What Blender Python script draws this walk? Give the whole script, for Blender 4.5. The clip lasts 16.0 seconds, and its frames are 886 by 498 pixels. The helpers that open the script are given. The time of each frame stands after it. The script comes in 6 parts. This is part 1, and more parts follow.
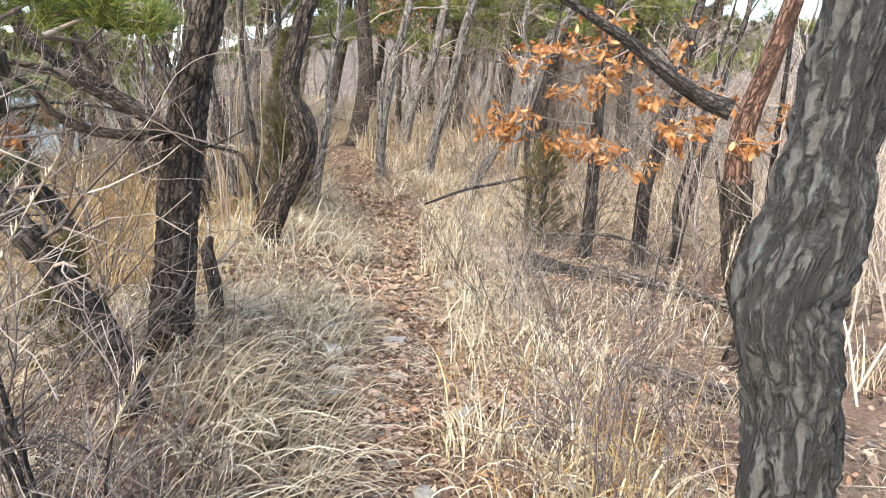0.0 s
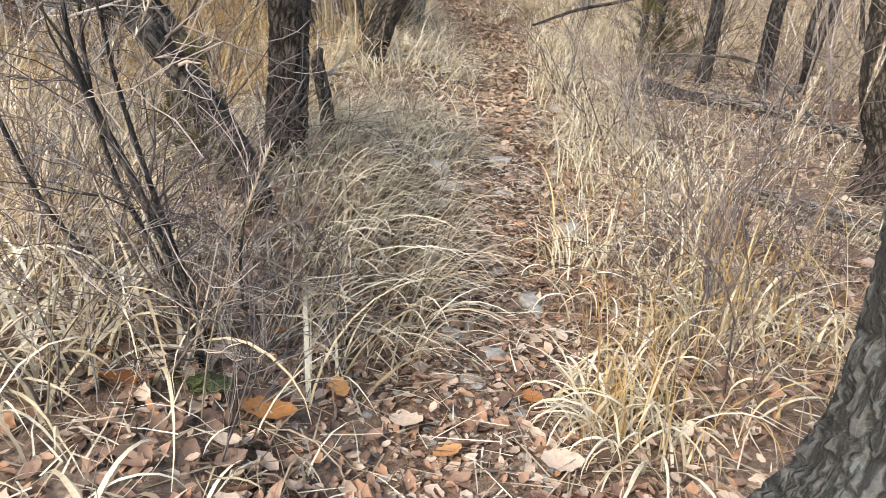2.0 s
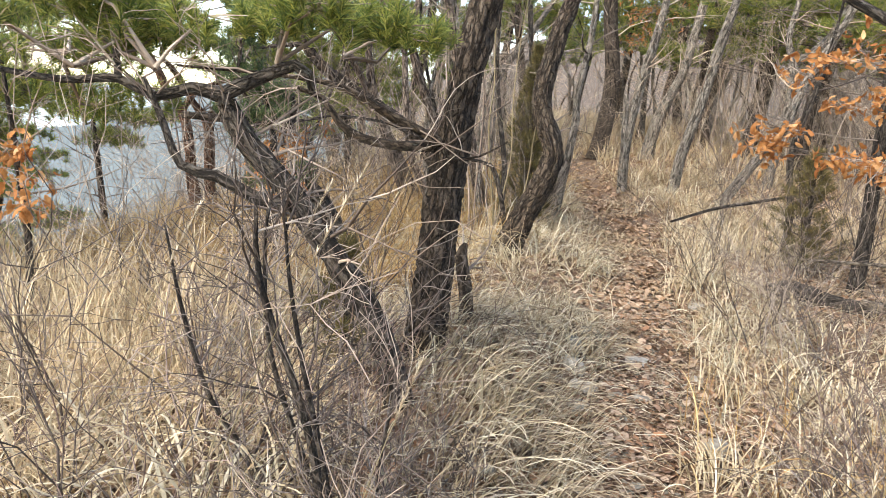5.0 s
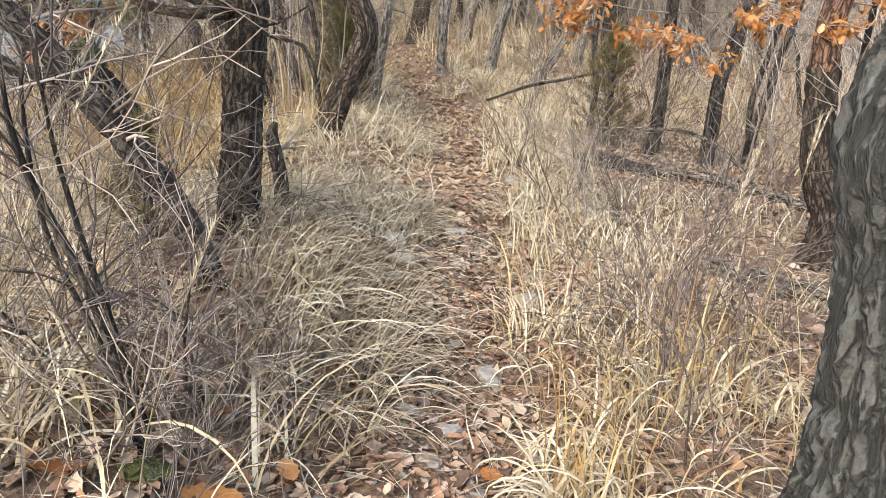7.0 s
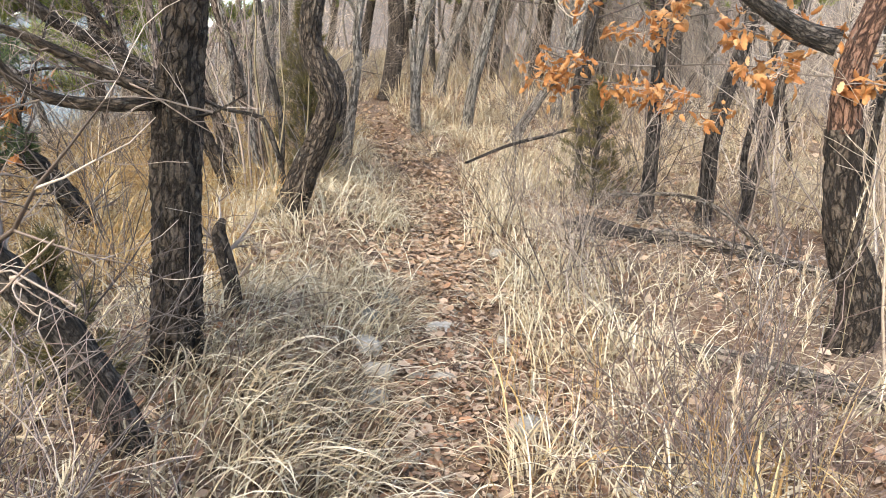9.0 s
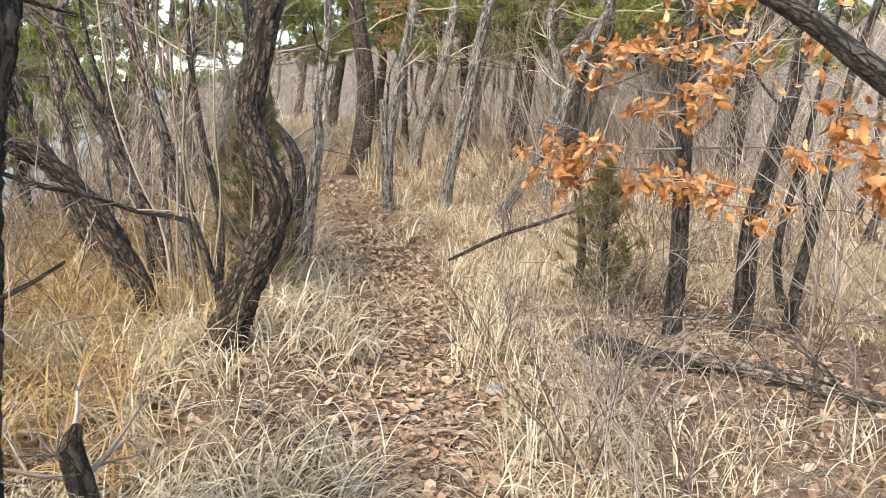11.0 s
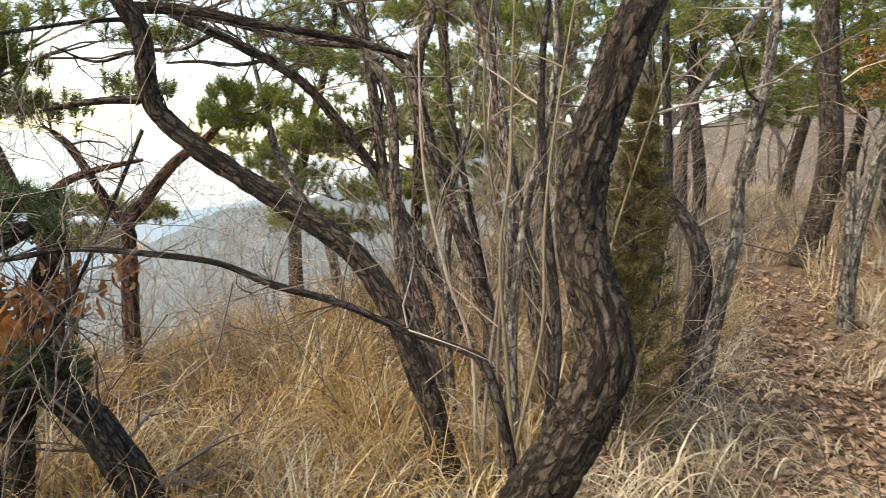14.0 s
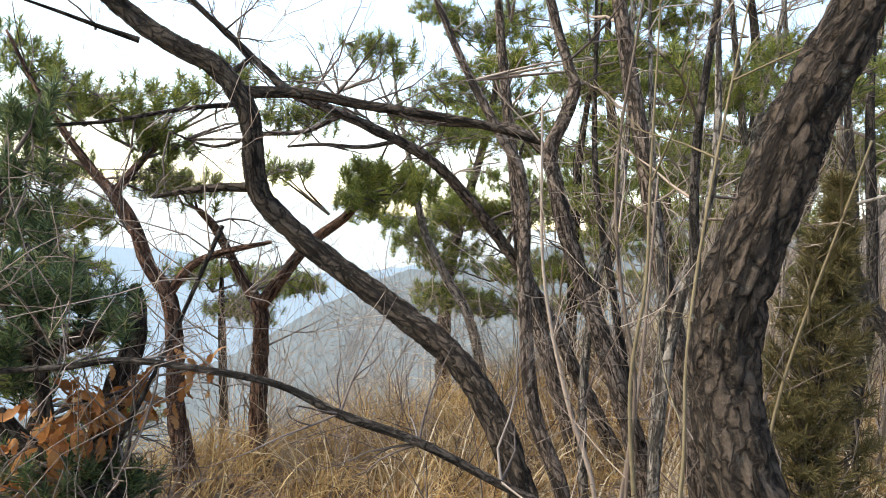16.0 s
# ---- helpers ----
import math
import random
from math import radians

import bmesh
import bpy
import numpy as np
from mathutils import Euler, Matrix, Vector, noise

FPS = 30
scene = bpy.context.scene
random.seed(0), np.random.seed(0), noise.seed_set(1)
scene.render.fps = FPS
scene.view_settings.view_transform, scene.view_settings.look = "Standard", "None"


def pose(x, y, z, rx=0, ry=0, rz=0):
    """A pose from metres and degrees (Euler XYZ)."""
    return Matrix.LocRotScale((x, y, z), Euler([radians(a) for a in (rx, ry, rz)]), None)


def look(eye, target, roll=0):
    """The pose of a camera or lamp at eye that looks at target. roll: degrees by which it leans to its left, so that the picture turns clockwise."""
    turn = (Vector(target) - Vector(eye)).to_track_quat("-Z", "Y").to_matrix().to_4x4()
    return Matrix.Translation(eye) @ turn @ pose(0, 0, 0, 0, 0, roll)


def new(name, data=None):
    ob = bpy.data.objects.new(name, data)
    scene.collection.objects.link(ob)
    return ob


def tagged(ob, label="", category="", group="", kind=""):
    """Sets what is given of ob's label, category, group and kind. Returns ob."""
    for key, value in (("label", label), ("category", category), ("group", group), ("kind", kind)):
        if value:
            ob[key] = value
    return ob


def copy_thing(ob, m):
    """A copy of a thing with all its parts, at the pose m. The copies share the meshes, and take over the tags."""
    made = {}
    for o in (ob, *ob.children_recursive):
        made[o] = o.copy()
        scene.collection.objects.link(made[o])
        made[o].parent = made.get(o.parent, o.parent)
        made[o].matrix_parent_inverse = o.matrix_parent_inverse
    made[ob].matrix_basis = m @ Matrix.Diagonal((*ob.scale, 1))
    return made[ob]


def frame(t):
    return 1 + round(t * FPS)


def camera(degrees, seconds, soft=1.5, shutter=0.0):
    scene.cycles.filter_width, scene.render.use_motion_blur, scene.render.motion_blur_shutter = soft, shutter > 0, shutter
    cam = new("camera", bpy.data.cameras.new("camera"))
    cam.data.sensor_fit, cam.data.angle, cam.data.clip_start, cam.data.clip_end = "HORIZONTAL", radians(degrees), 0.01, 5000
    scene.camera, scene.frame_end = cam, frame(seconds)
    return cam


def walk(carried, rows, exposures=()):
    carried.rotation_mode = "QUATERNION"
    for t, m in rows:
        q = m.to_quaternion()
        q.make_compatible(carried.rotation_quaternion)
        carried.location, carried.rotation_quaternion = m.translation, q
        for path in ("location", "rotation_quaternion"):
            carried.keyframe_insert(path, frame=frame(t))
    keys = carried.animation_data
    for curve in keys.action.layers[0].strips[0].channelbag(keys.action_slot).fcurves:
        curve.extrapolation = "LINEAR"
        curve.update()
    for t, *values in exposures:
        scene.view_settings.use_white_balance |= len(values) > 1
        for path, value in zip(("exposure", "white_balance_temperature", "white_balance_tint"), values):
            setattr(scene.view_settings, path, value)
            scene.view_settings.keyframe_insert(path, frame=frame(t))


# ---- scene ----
cam = camera(62.3, 16.0, 0.42, 0.15)
PATH = [
    (0, (0.111, 0.206, 1.3), (0.214, 2.178, 0.982), 4.5),
    (0.5, (0.098, 0.203, 1.246), (0.131, 2.135, 0.729), 4.2),
    (1, (0.1, 0.203, 1.202), (0.113, 2.086, 0.527), 4.3),
    (1.5, (0.089, 0.188, 1.19), (0.047, 2.047, 0.454), 4.3),
    (2, (0.074, 0.186, 1.195), (-0.052, 2.032, 0.434), 4.2),
    (2.5, (0.042, 0.181, 1.211), (-0.276, 2.015, 0.479), 3.5),
    (3, (0.003, 0.167, 1.258), (-0.515, 2.01, 0.679), 3.9),
    (3.5, (-0.02, 0.174, 1.295), (-0.619, 2.03, 0.852), 5.2),
    (3.7, (-0.027, 0.181, 1.315), (-0.644, 2.047, 0.943), 5.7),
    (5.8, (0.056, 0.185, 1.25), (-0.257, 2.132, 0.917), 5.0),
    (6, (0.072, 0.195, 1.236), (-0.172, 2.139, 0.838), 5.0),
    (6.5, (0.098, 0.206, 1.207), (-0.006, 2.139, 0.705), 4.7),
    (7, (0.091, 0.218, 1.192), (0.056, 2.134, 0.62), 4.4),
    (7.5, (0.069, 0.263, 1.185), (0.063, 2.168, 0.574), 3.9),
    (8, (0.067, 0.384, 1.206), (0.077, 2.298, 0.628), 3.6),
    (8.5, (0.075, 0.634, 1.248), (0.083, 2.572, 0.754), 2.6),
    (9, (0.08, 0.797, 1.312), (0.086, 2.745, 0.858), 2.2),
    (9.5, (0.047, 1.036, 1.353), (0.063, 3.003, 0.989), 2.6),
    (9.7, (0.015, 1.157, 1.377), (0.046, 3.131, 1.06), 3.0),
    (11.8, (0.037, 2.611, 1.477), (0.13, 4.591, 1.205), 1.3),
    (12, (0.073, 2.762, 1.478), (0.119, 4.746, 1.233), 1.4),
    (12.5, (0.13, 3.074, 1.507), (0.072, 5.063, 1.301), 1.8),
    (13, (0.085, 3.375, 1.523), (-0.155, 5.355, 1.367), 2.3),
    (13.5, (0.008, 3.585, 1.551), (-0.645, 5.468, 1.381), 3.3),
    (14, (-0.033, 3.774, 1.595), (-1.075, 5.47, 1.402), 4.6),
    (14.5, (-0.077, 3.893, 1.62), (-1.317, 5.452, 1.438), 5.5),
    (15, (-0.148, 4.032, 1.661), (-1.524, 5.48, 1.558), 6.4),
    (15.5, (-0.17, 4.143, 1.719), (-1.584, 5.555, 1.649), 6.3),
    (16, (-0.145, 4.286, 1.748), (-1.577, 5.681, 1.688), 6.2),
]
walk(cam, [(t, look(eye, target, roll)) for t, eye, target, roll in PATH],
     exposures=[(0.0, 2.3, 7000, 10), (1.0, 2.12, 7100, 10), (1.6, 2.05, 7100, 10), (3.0, 2.08, 7400, 10), (3.6, 1.93, 7550, 10), (6.2, 2.2, 7450, 10), (7.5, 2.07, 7250, 10), (9.0, 2.22, 7300, 10), (12.5, 2.15, 8400, 10), (13.4, 1.82, 9000, 10), (14.0, 1.76, 8400, 10), (14.6, 1.72, 7700, 10), (16.0, 1.76, 7500, 10)])

# ---- world and light ----
SUN_UP, SUN_TURN = radians(42), radians(214)
world = bpy.data.worlds.new("overcast_sky")
scene.world = world
world.use_nodes = True
wn, wl = world.node_tree.nodes, world.node_tree.links
sky = wn.new("ShaderNodeTexSky")
sky.sky_type, sky.sun_disc = "NISHITA", False
sky.sun_elevation, sky.sun_rotation = SUN_UP, SUN_TURN
sky.air_density, sky.dust_density, sky.ozone_density = 1.0, 0.6, 1.0
wl.new(sky.outputs[0], wn["Background"].inputs[0])
wn["Background"].inputs[1].default_value = 0.15
sun_data = bpy.data.lights.new("sun", "SUN")
sun_data.energy, sun_data.angle, sun_data.color = 1.5, radians(30), (1.0, 0.95, 0.88)
sun = new("sun", sun_data)
sun_way = Vector((math.sin(SUN_TURN) * math.cos(SUN_UP), math.cos(SUN_TURN) * math.cos(SUN_UP), math.sin(SUN_UP)))
sun.matrix_world = look(sun_way * 30, (0, 0, 0))


# ---- materials ----
def material(name, rough=0.9):
    m = bpy.data.materials.new(name)
    m.use_nodes = True
    t = m.node_tree
    b = t.nodes["Principled BSDF"]
    b.inputs["Roughness"].default_value = rough
    b.inputs["Specular IOR Level"].default_value = 0.25
    return m, t, b


def ramp(t, fac, stops, kind="LINEAR"):
    n = t.nodes.new("ShaderNodeValToRGB")
    n.color_ramp.interpolation = kind
    el = n.color_ramp.elements
    while len(el) < len(stops):
        el.new(0.5)
    for e, (p, c) in zip(el, stops):
        e.position, e.color = p, (*c, 1)
    t.links.new(fac, n.inputs[0])
    return n.outputs[0]


def blend(t, fac, a, b, mode="MIX"):
    n = t.nodes.new("ShaderNodeMix")
    n.data_type, n.blend_type = "RGBA", mode
    for k, v in ((0, fac), (6, a), (7, b)):
        if isinstance(v, (int, float)):
            n.inputs[k].default_value = v
        elif isinstance(v, tuple):
            n.inputs[k].default_value = (*v, 1)
        else:
            t.links.new(v, n.inputs[k])
    return n.outputs[2]


def noise_tex(t, vec, scale, detail=5.0, rough=0.6):
    n = t.nodes.new("ShaderNodeTexNoise")
    n.inputs["Scale"].default_value, n.inputs["Detail"].default_value, n.inputs["Roughness"].default_value = scale, detail, rough
    if vec is not None:
        t.links.new(vec, n.inputs["Vector"])
    return n.outputs[0]


def bump(t, b, height, strength, dist):
    n = t.nodes.new("ShaderNodeBump")
    n.inputs["Strength"].default_value, n.inputs["Distance"].default_value = strength, dist
    t.links.new(height, n.inputs["Height"])
    t.links.new(n.outputs[0], b.inputs["Normal"])


def island(t):
    """A random number for each loose piece, within joined meshes and between objects that share one."""
    add, wrap = t.nodes.new("ShaderNodeMath"), t.nodes.new("ShaderNodeMath")
    add.operation, wrap.operation = "ADD", "FRACT"
    t.links.new(t.nodes.new("ShaderNodeNewGeometry").outputs["Random Per Island"], add.inputs[0])
    t.links.new(t.nodes.new("ShaderNodeObjectInfo").outputs["Random"], add.inputs[1])
    t.links.new(add.outputs[0], wrap.inputs[0])
    return wrap.outputs[0]


def position(t):
    return t.nodes.new("ShaderNodeNewGeometry").outputs["Position"]


def bark_material(name, dark, mid, pale, lichen=0.0, lichen_colour=(0.33, 0.36, 0.31), scale=34.0, long=0.42, gap=0.36, warp=0.05):
    """Plated bark: dark furrows between scaly plates, with lichen blotches. It follows the stem by the stored point vector."""
    m, t, b = material(name, 0.95)
    at = t.nodes.new("ShaderNodeAttribute")
    at.attribute_name = "stem"
    v = at.outputs["Vector"]
    def spread(vec, by):
        n = t.nodes.new("ShaderNodeVectorMath")
        n.operation = "MULTIPLY"
        n.inputs[1].default_value = by
        t.links.new(vec, n.inputs[0])
        return n.outputs[0]

    deep = noise_tex(t, spread(v, (1, 1, 0.22)), scale * 1.25, 6, 0.6)
    furrow = ramp(t, deep, [(0.37, (0, 0, 0)), (0.43, (0.3, 0.3, 0.3)), (0.47, (1, 1, 1))])
    wob = t.nodes.new("ShaderNodeTexNoise")
    wob.inputs["Scale"].default_value, wob.inputs["Detail"].default_value = 24, 6
    t.links.new(v, wob.inputs["Vector"])
    va = t.nodes.new("ShaderNodeVectorMath")
    va.operation = "MULTIPLY_ADD"
    va.inputs[1].default_value = (warp, warp, warp)
    t.links.new(wob.outputs["Color"], va.inputs[0])
    t.links.new(v, va.inputs[2])
    crack = t.nodes.new("ShaderNodeTexVoronoi")
    crack.feature = "DISTANCE_TO_EDGE"
    crack.inputs["Scale"].default_value = scale * 1.1
    t.links.new(spread(va.outputs[0], (1, 1, long)), crack.inputs["Vector"])
    thin = t.nodes.new("ShaderNodeMath")
    thin.operation = "MULTIPLY_ADD"
    thin.inputs[1].default_value = 0.24
    t.links.new(noise_tex(t, v, 17, 4), thin.inputs[0])
    t.links.new(crack.outputs["Distance"], thin.inputs[2])
    ragged = t.nodes.new("ShaderNodeMath")
    ragged.operation = "MULTIPLY_ADD"
    ragged.inputs[1].default_value = 0.22
    t.links.new(noise_tex(t, v, 110, 6, 0.7), ragged.inputs[0])
    t.links.new(thin.outputs[0], ragged.inputs[2])
    gaps = ramp(t, ragged.outputs[0], [(0.19, (0, 0, 0)), (0.26, (0.45, 0.45, 0.45)), (0.37, (1, 1, 1))])
    vo = t.nodes.new("ShaderNodeTexVoronoi")
    vo.inputs["Scale"].default_value = scale * 2.4
    t.links.new(va.outputs[0], vo.inputs["Vector"])
    fine = noise_tex(t, v, 130, 8, 0.75)
    big = noise_tex(t, v, 5, 3)
    streak = noise_tex(t, spread(v, (1, 1, 0.12)), 95, 6, 0.65)
    tone = ramp(t, blend(t, 0.4, blend(t, 0.88, vo.outputs["Color"], fine), streak), [(0.40, dark), (0.52, mid), (0.66, pale)])
    tone = blend(t, ramp(t, big, [(0.35, (0, 0, 0)), (0.65, (0.3, 0.3, 0.3))]), tone, mid)
    edge = blend(t, 1.0, furrow, gaps, "MULTIPLY")
    col = blend(t, edge, tuple(c * gap for c in dark), tone)
    if lichen:
        spots = ramp(t, noise_tex(t, v, 26, 8, 0.72), [(0.62 - lichen * 0.2, (0, 0, 0)), (0.70 - lichen * 0.2, (1, 1, 1))])
        col = blend(t, spots, col, blend(t, fine, lichen_colour, tuple(c * 0.6 for c in lichen_colour)))
    t.links.new(col, b.inputs["Base Color"])
    h = blend(t, 0.35, edge, blend(t, 0.5, fine, streak))
    bump(t, b, h, 1.0, 0.05)
    return m


def leaf_material(name, stops, rough=0.7, through_light=0.25):
    m, t, b = material(name, rough)
    col = ramp(t, island(t), stops)
    grain = noise_tex(t, position(t), 90, 4)
    col = blend(t, 0.35, col, ramp(t, grain, [(0.3, (0.25, 0.2, 0.15)), (0.7, (1, 1, 1))]), "MULTIPLY")
    t.links.new(col, b.inputs["Base Color"])
    tr = t.nodes.new("ShaderNodeBsdfTranslucent")
    t.links.new(col, tr.inputs[0])
    mix = t.nodes.new("ShaderNodeMixShader")
    mix.inputs[0].default_value = through_light
    t.links.new(b.outputs[0], mix.inputs[1])
    t.links.new(tr.outputs[0], mix.inputs[2])
    t.links.new(mix.outputs[0], t.nodes["Material Output"].inputs[0])
    return m


BARK_PINE = bark_material("pine_bark", (0.050, 0.037, 0.028), (0.105, 0.080, 0.060), (0.195, 0.155, 0.12), 0.04, (0.20, 0.20, 0.17))
BARK_DARK = bark_material("dark_bark", (0.047, 0.038, 0.031), (0.105, 0.087, 0.072), (0.21, 0.18, 0.153), 0.1, (0.2, 0.2, 0.17))
BARK_LICHEN = bark_material("lichen_bark", (0.065, 0.061, 0.054), (0.12, 0.113, 0.1), (0.19, 0.181, 0.163), 0.22, (0.2, 0.22, 0.195), 38, 0.3, 0.6, 0.035)
BARK_TAN = bark_material("tan_pine_bark", (0.11, 0.082, 0.064), (0.26, 0.2, 0.16), (0.43, 0.35, 0.29), 0.06, (0.25, 0.25, 0.22))
BARK_RED = bark_material("red_pine_bark", (0.12, 0.062, 0.04), (0.23, 0.125, 0.082), (0.35, 0.215, 0.15), 0.05, (0.2, 0.18, 0.15))
BARK_GREY = bark_material("grey_bark", (0.135, 0.115, 0.095), (0.32, 0.28, 0.235), (0.52, 0.465, 0.395), 0.25, (0.30, 0.30, 0.27))
BARK_LOG = bark_material("weathered_log", (0.10, 0.08, 0.062), (0.28, 0.23, 0.18), (0.50, 0.43, 0.35), 0.15, (0.4, 0.38, 0.33))


def twig_material(name, stops):
    m, t, b = material(name, 0.85)
    col = ramp(t, island(t), stops)
    col = blend(t, 0.5, col, ramp(t, noise_tex(t, position(t), 40, 5), [(0.3, (0.45, 0.42, 0.4)), (0.7, (1, 1, 1))]), "MULTIPLY")
    t.links.new(col, b.inputs["Base Color"])
    return m


TWIG = twig_material("twig_bark", [(0.0, (0.15, 0.115, 0.092)), (0.4, (0.3, 0.235, 0.19)), (0.75, (0.43, 0.345, 0.28)), (1.0, (0.56, 0.475, 0.39))])
TWIG_DARK = twig_material("dark_twig", [(0.0, (0.06, 0.048, 0.042)), (0.5, (0.13, 0.103, 0.09)), (0.85, (0.23, 0.19, 0.165)), (1.0, (0.36, 0.31, 0.27))])
TWIG_RED = twig_material("red_brown_twig", [(0.0, (0.09, 0.06, 0.052)), (0.5, (0.19, 0.13, 0.11)), (1.0, (0.33, 0.25, 0.21))])
WHIP = twig_material("pale_shoot", [(0.0, (0.15, 0.12, 0.07)), (1.0, (0.25, 0.205, 0.125))])
TWIG_PALE = twig_material("pale_twig", [(0.0, (0.28, 0.21, 0.155)), (0.4, (0.47, 0.375, 0.285)), (0.75, (0.61, 0.5, 0.385)), (1.0, (0.72, 0.62, 0.49))])
GRASS = leaf_material("dry_grass", [(0.0, (0.14, 0.098, 0.066)), (0.3, (0.32, 0.245, 0.168)), (0.6, (0.50, 0.41, 0.285)), (0.8, (0.67, 0.58, 0.43)), (1.0, (0.80, 0.73, 0.58))], 0.6, 0.25)
STALK = leaf_material("dry_stalk", [(0.0, (0.20, 0.13, 0.09)), (0.5, (0.38, 0.27, 0.18)), (1.0, (0.60, 0.48, 0.33))], 0.7, 0.1)
GRASS_PALE = leaf_material("pale_grass", [(0.0, (0.42, 0.32, 0.19)), (0.5, (0.66, 0.55, 0.37)), (1.0, (0.86, 0.79, 0.61))], 0.5, 0.3)
GRASS_TAN = leaf_material("tan_grass", [(0.0, (0.32, 0.235, 0.15)), (0.4, (0.57, 0.44, 0.28)), (0.8, (0.73, 0.595, 0.395)), (1.0, (0.82, 0.72, 0.53))], 0.6, 0.25)
GRASS_GOLD = leaf_material("golden_grass", [(0.0, (0.24, 0.138, 0.056)), (0.4, (0.43, 0.265, 0.105)), (0.8, (0.58, 0.40, 0.175)), (1.0, (0.71, 0.55, 0.29))], 0.65, 0.25)
LITTER = leaf_material("fallen_leaf", [(0.0, (0.10, 0.06, 0.042)), (0.3, (0.23, 0.142, 0.096)), (0.5, (0.335, 0.205, 0.138)), (0.62, (0.40, 0.215, 0.12)), (0.7, (0.40, 0.285, 0.205)), (1.0, (0.53, 0.41, 0.305))], 0.7, 0.1)
LITTER_PALE = leaf_material("bleached_leaf", [(0.0, (0.22, 0.138, 0.088)), (0.4, (0.42, 0.28, 0.185)), (0.7, (0.50, 0.335, 0.21)), (1.0, (0.60, 0.46, 0.34))], 0.7, 0.1)
OAK = leaf_material("orange_oak_leaf", [(0.0, (0.34, 0.13, 0.045)), (0.5, (0.53, 0.235, 0.08)), (0.85, (0.65, 0.34, 0.14)), (1.0, (0.74, 0.47, 0.25))], 0.6, 0.35)
NEEDLE = leaf_material("pine_needle", [(0.0, (0.05, 0.09, 0.032)), (0.4, (0.16, 0.21, 0.05)), (0.8, (0.34, 0.37, 0.085)), (1.0, (0.48, 0.44, 0.13))], 0.5, 0.4)
NEEDLE_BLUE = leaf_material("blue_green_needle", [(0.0, (0.03, 0.06, 0.036)), (0.45, (0.08, 0.13, 0.06)), (0.8, (0.17, 0.225, 0.09)), (1.0, (0.27, 0.31, 0.12))], 0.45, 0.3)
NEEDLE_DARK = leaf_material("dark_needle", [(0.0, (0.07, 0.065, 0.028)), (0.6, (0.16, 0.14, 0.055)), (1.0, (0.30, 0.22, 0.09))], 0.6, 0.15)


def ground_material():
    m, t, b = material("leaf_litter_soil", 0.95)
    p = position(t)
    a = ramp(t, noise_tex(t, p, 45, 8, 0.7), [(0.3, (0.085, 0.056, 0.04)), (0.5, (0.205, 0.145, 0.103)), (0.68, (0.38, 0.28, 0.2))])
    c = ramp(t, noise_tex(t, p, 3.0, 6), [(0.35, (0.62, 0.52, 0.45)), (0.65, (1, 1, 1))])
    t.links.new(blend(t, 1.0, a, c, "MULTIPLY"), b.inputs["Base Color"])
    bump(t, b, noise_tex(t, p, 70, 8, 0.7), 0.8, 0.02)
    return m


def stone_material(name="grey_stone", tones=((0.22, 0.215, 0.19), (0.37, 0.34, 0.29), (0.56, 0.52, 0.455))):
    m, t, b = material(name, 0.85)
    p = position(t)
    oi = t.nodes.new("ShaderNodeObjectInfo").outputs["Random"]
    a = ramp(t, oi, list(zip((0.0, 0.45, 1.0), tones)))
    c = ramp(t, noise_tex(t, p, 38, 8, 0.7), [(0.3, (0.45, 0.43, 0.4)), (0.7, (1, 1, 1))])
    t.links.new(blend(t, 1.0, a, c, "MULTIPLY"), b.inputs["Base Color"])
    bump(t, b, noise_tex(t, p, 60, 8, 0.7), 0.6, 0.01)
    return m


def moss_material():
    m, t, b = material("green_moss", 1.0)
    p = position(t)
    t.links.new(ramp(t, noise_tex(t, p, 120, 6), [(0.3, (0.04, 0.05, 0.018)), (0.7, (0.10, 0.115, 0.04))]), b.inputs["Base Color"])
    bump(t, b, noise_tex(t, p, 150, 6), 1.0, 0.01)
    return m


def painted_haze_material(name, colour, glow, rough_scale, rough_depth):
    """Far hills with daylight haze painted in as emission: a plain glowing backdrop well beyond 50 m."""
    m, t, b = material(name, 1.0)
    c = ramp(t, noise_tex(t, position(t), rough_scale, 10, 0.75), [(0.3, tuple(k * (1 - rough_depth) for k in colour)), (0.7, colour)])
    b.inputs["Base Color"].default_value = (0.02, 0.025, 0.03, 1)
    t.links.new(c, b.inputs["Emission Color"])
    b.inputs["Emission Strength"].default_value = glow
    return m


SOIL, STONE, MOSS = ground_material(), stone_material(), moss_material()
STONE_DARK = stone_material("dark_stone", ((0.07, 0.073, 0.075), (0.09, 0.093, 0.095), (0.11, 0.112, 0.113)))


# ---- builders ----
rng = np.random.default_rng(7)


def mesh_of(name, verts, faces, mat, smooth=True, stem=None):
    """A mesh from arrays: faces is an (n, k) array of corner numbers."""
    me = bpy.data.meshes.new(name)
    verts, faces = np.asarray(verts, np.float32), np.asarray(faces, np.int32)
    n, k = faces.shape
    me.vertices.add(len(verts))
    me.vertices.foreach_set("co", verts.ravel())
    me.loops.add(n * k)
    me.loops.foreach_set("vertex_index", faces.ravel())
    me.polygons.add(n)
    me.polygons.foreach_set("loop_start", np.arange(0, n * k, k, dtype=np.int32))
    me.polygons.foreach_set("use_smooth", np.full(n, smooth))
    me.update(calc_edges=True)
    if stem is not None:
        a = me.attributes.new("stem", "FLOAT_VECTOR", "POINT")
        a.data.foreach_set("vector", np.asarray(stem, np.float32).ravel())
    me.materials.append(mat)
    return me


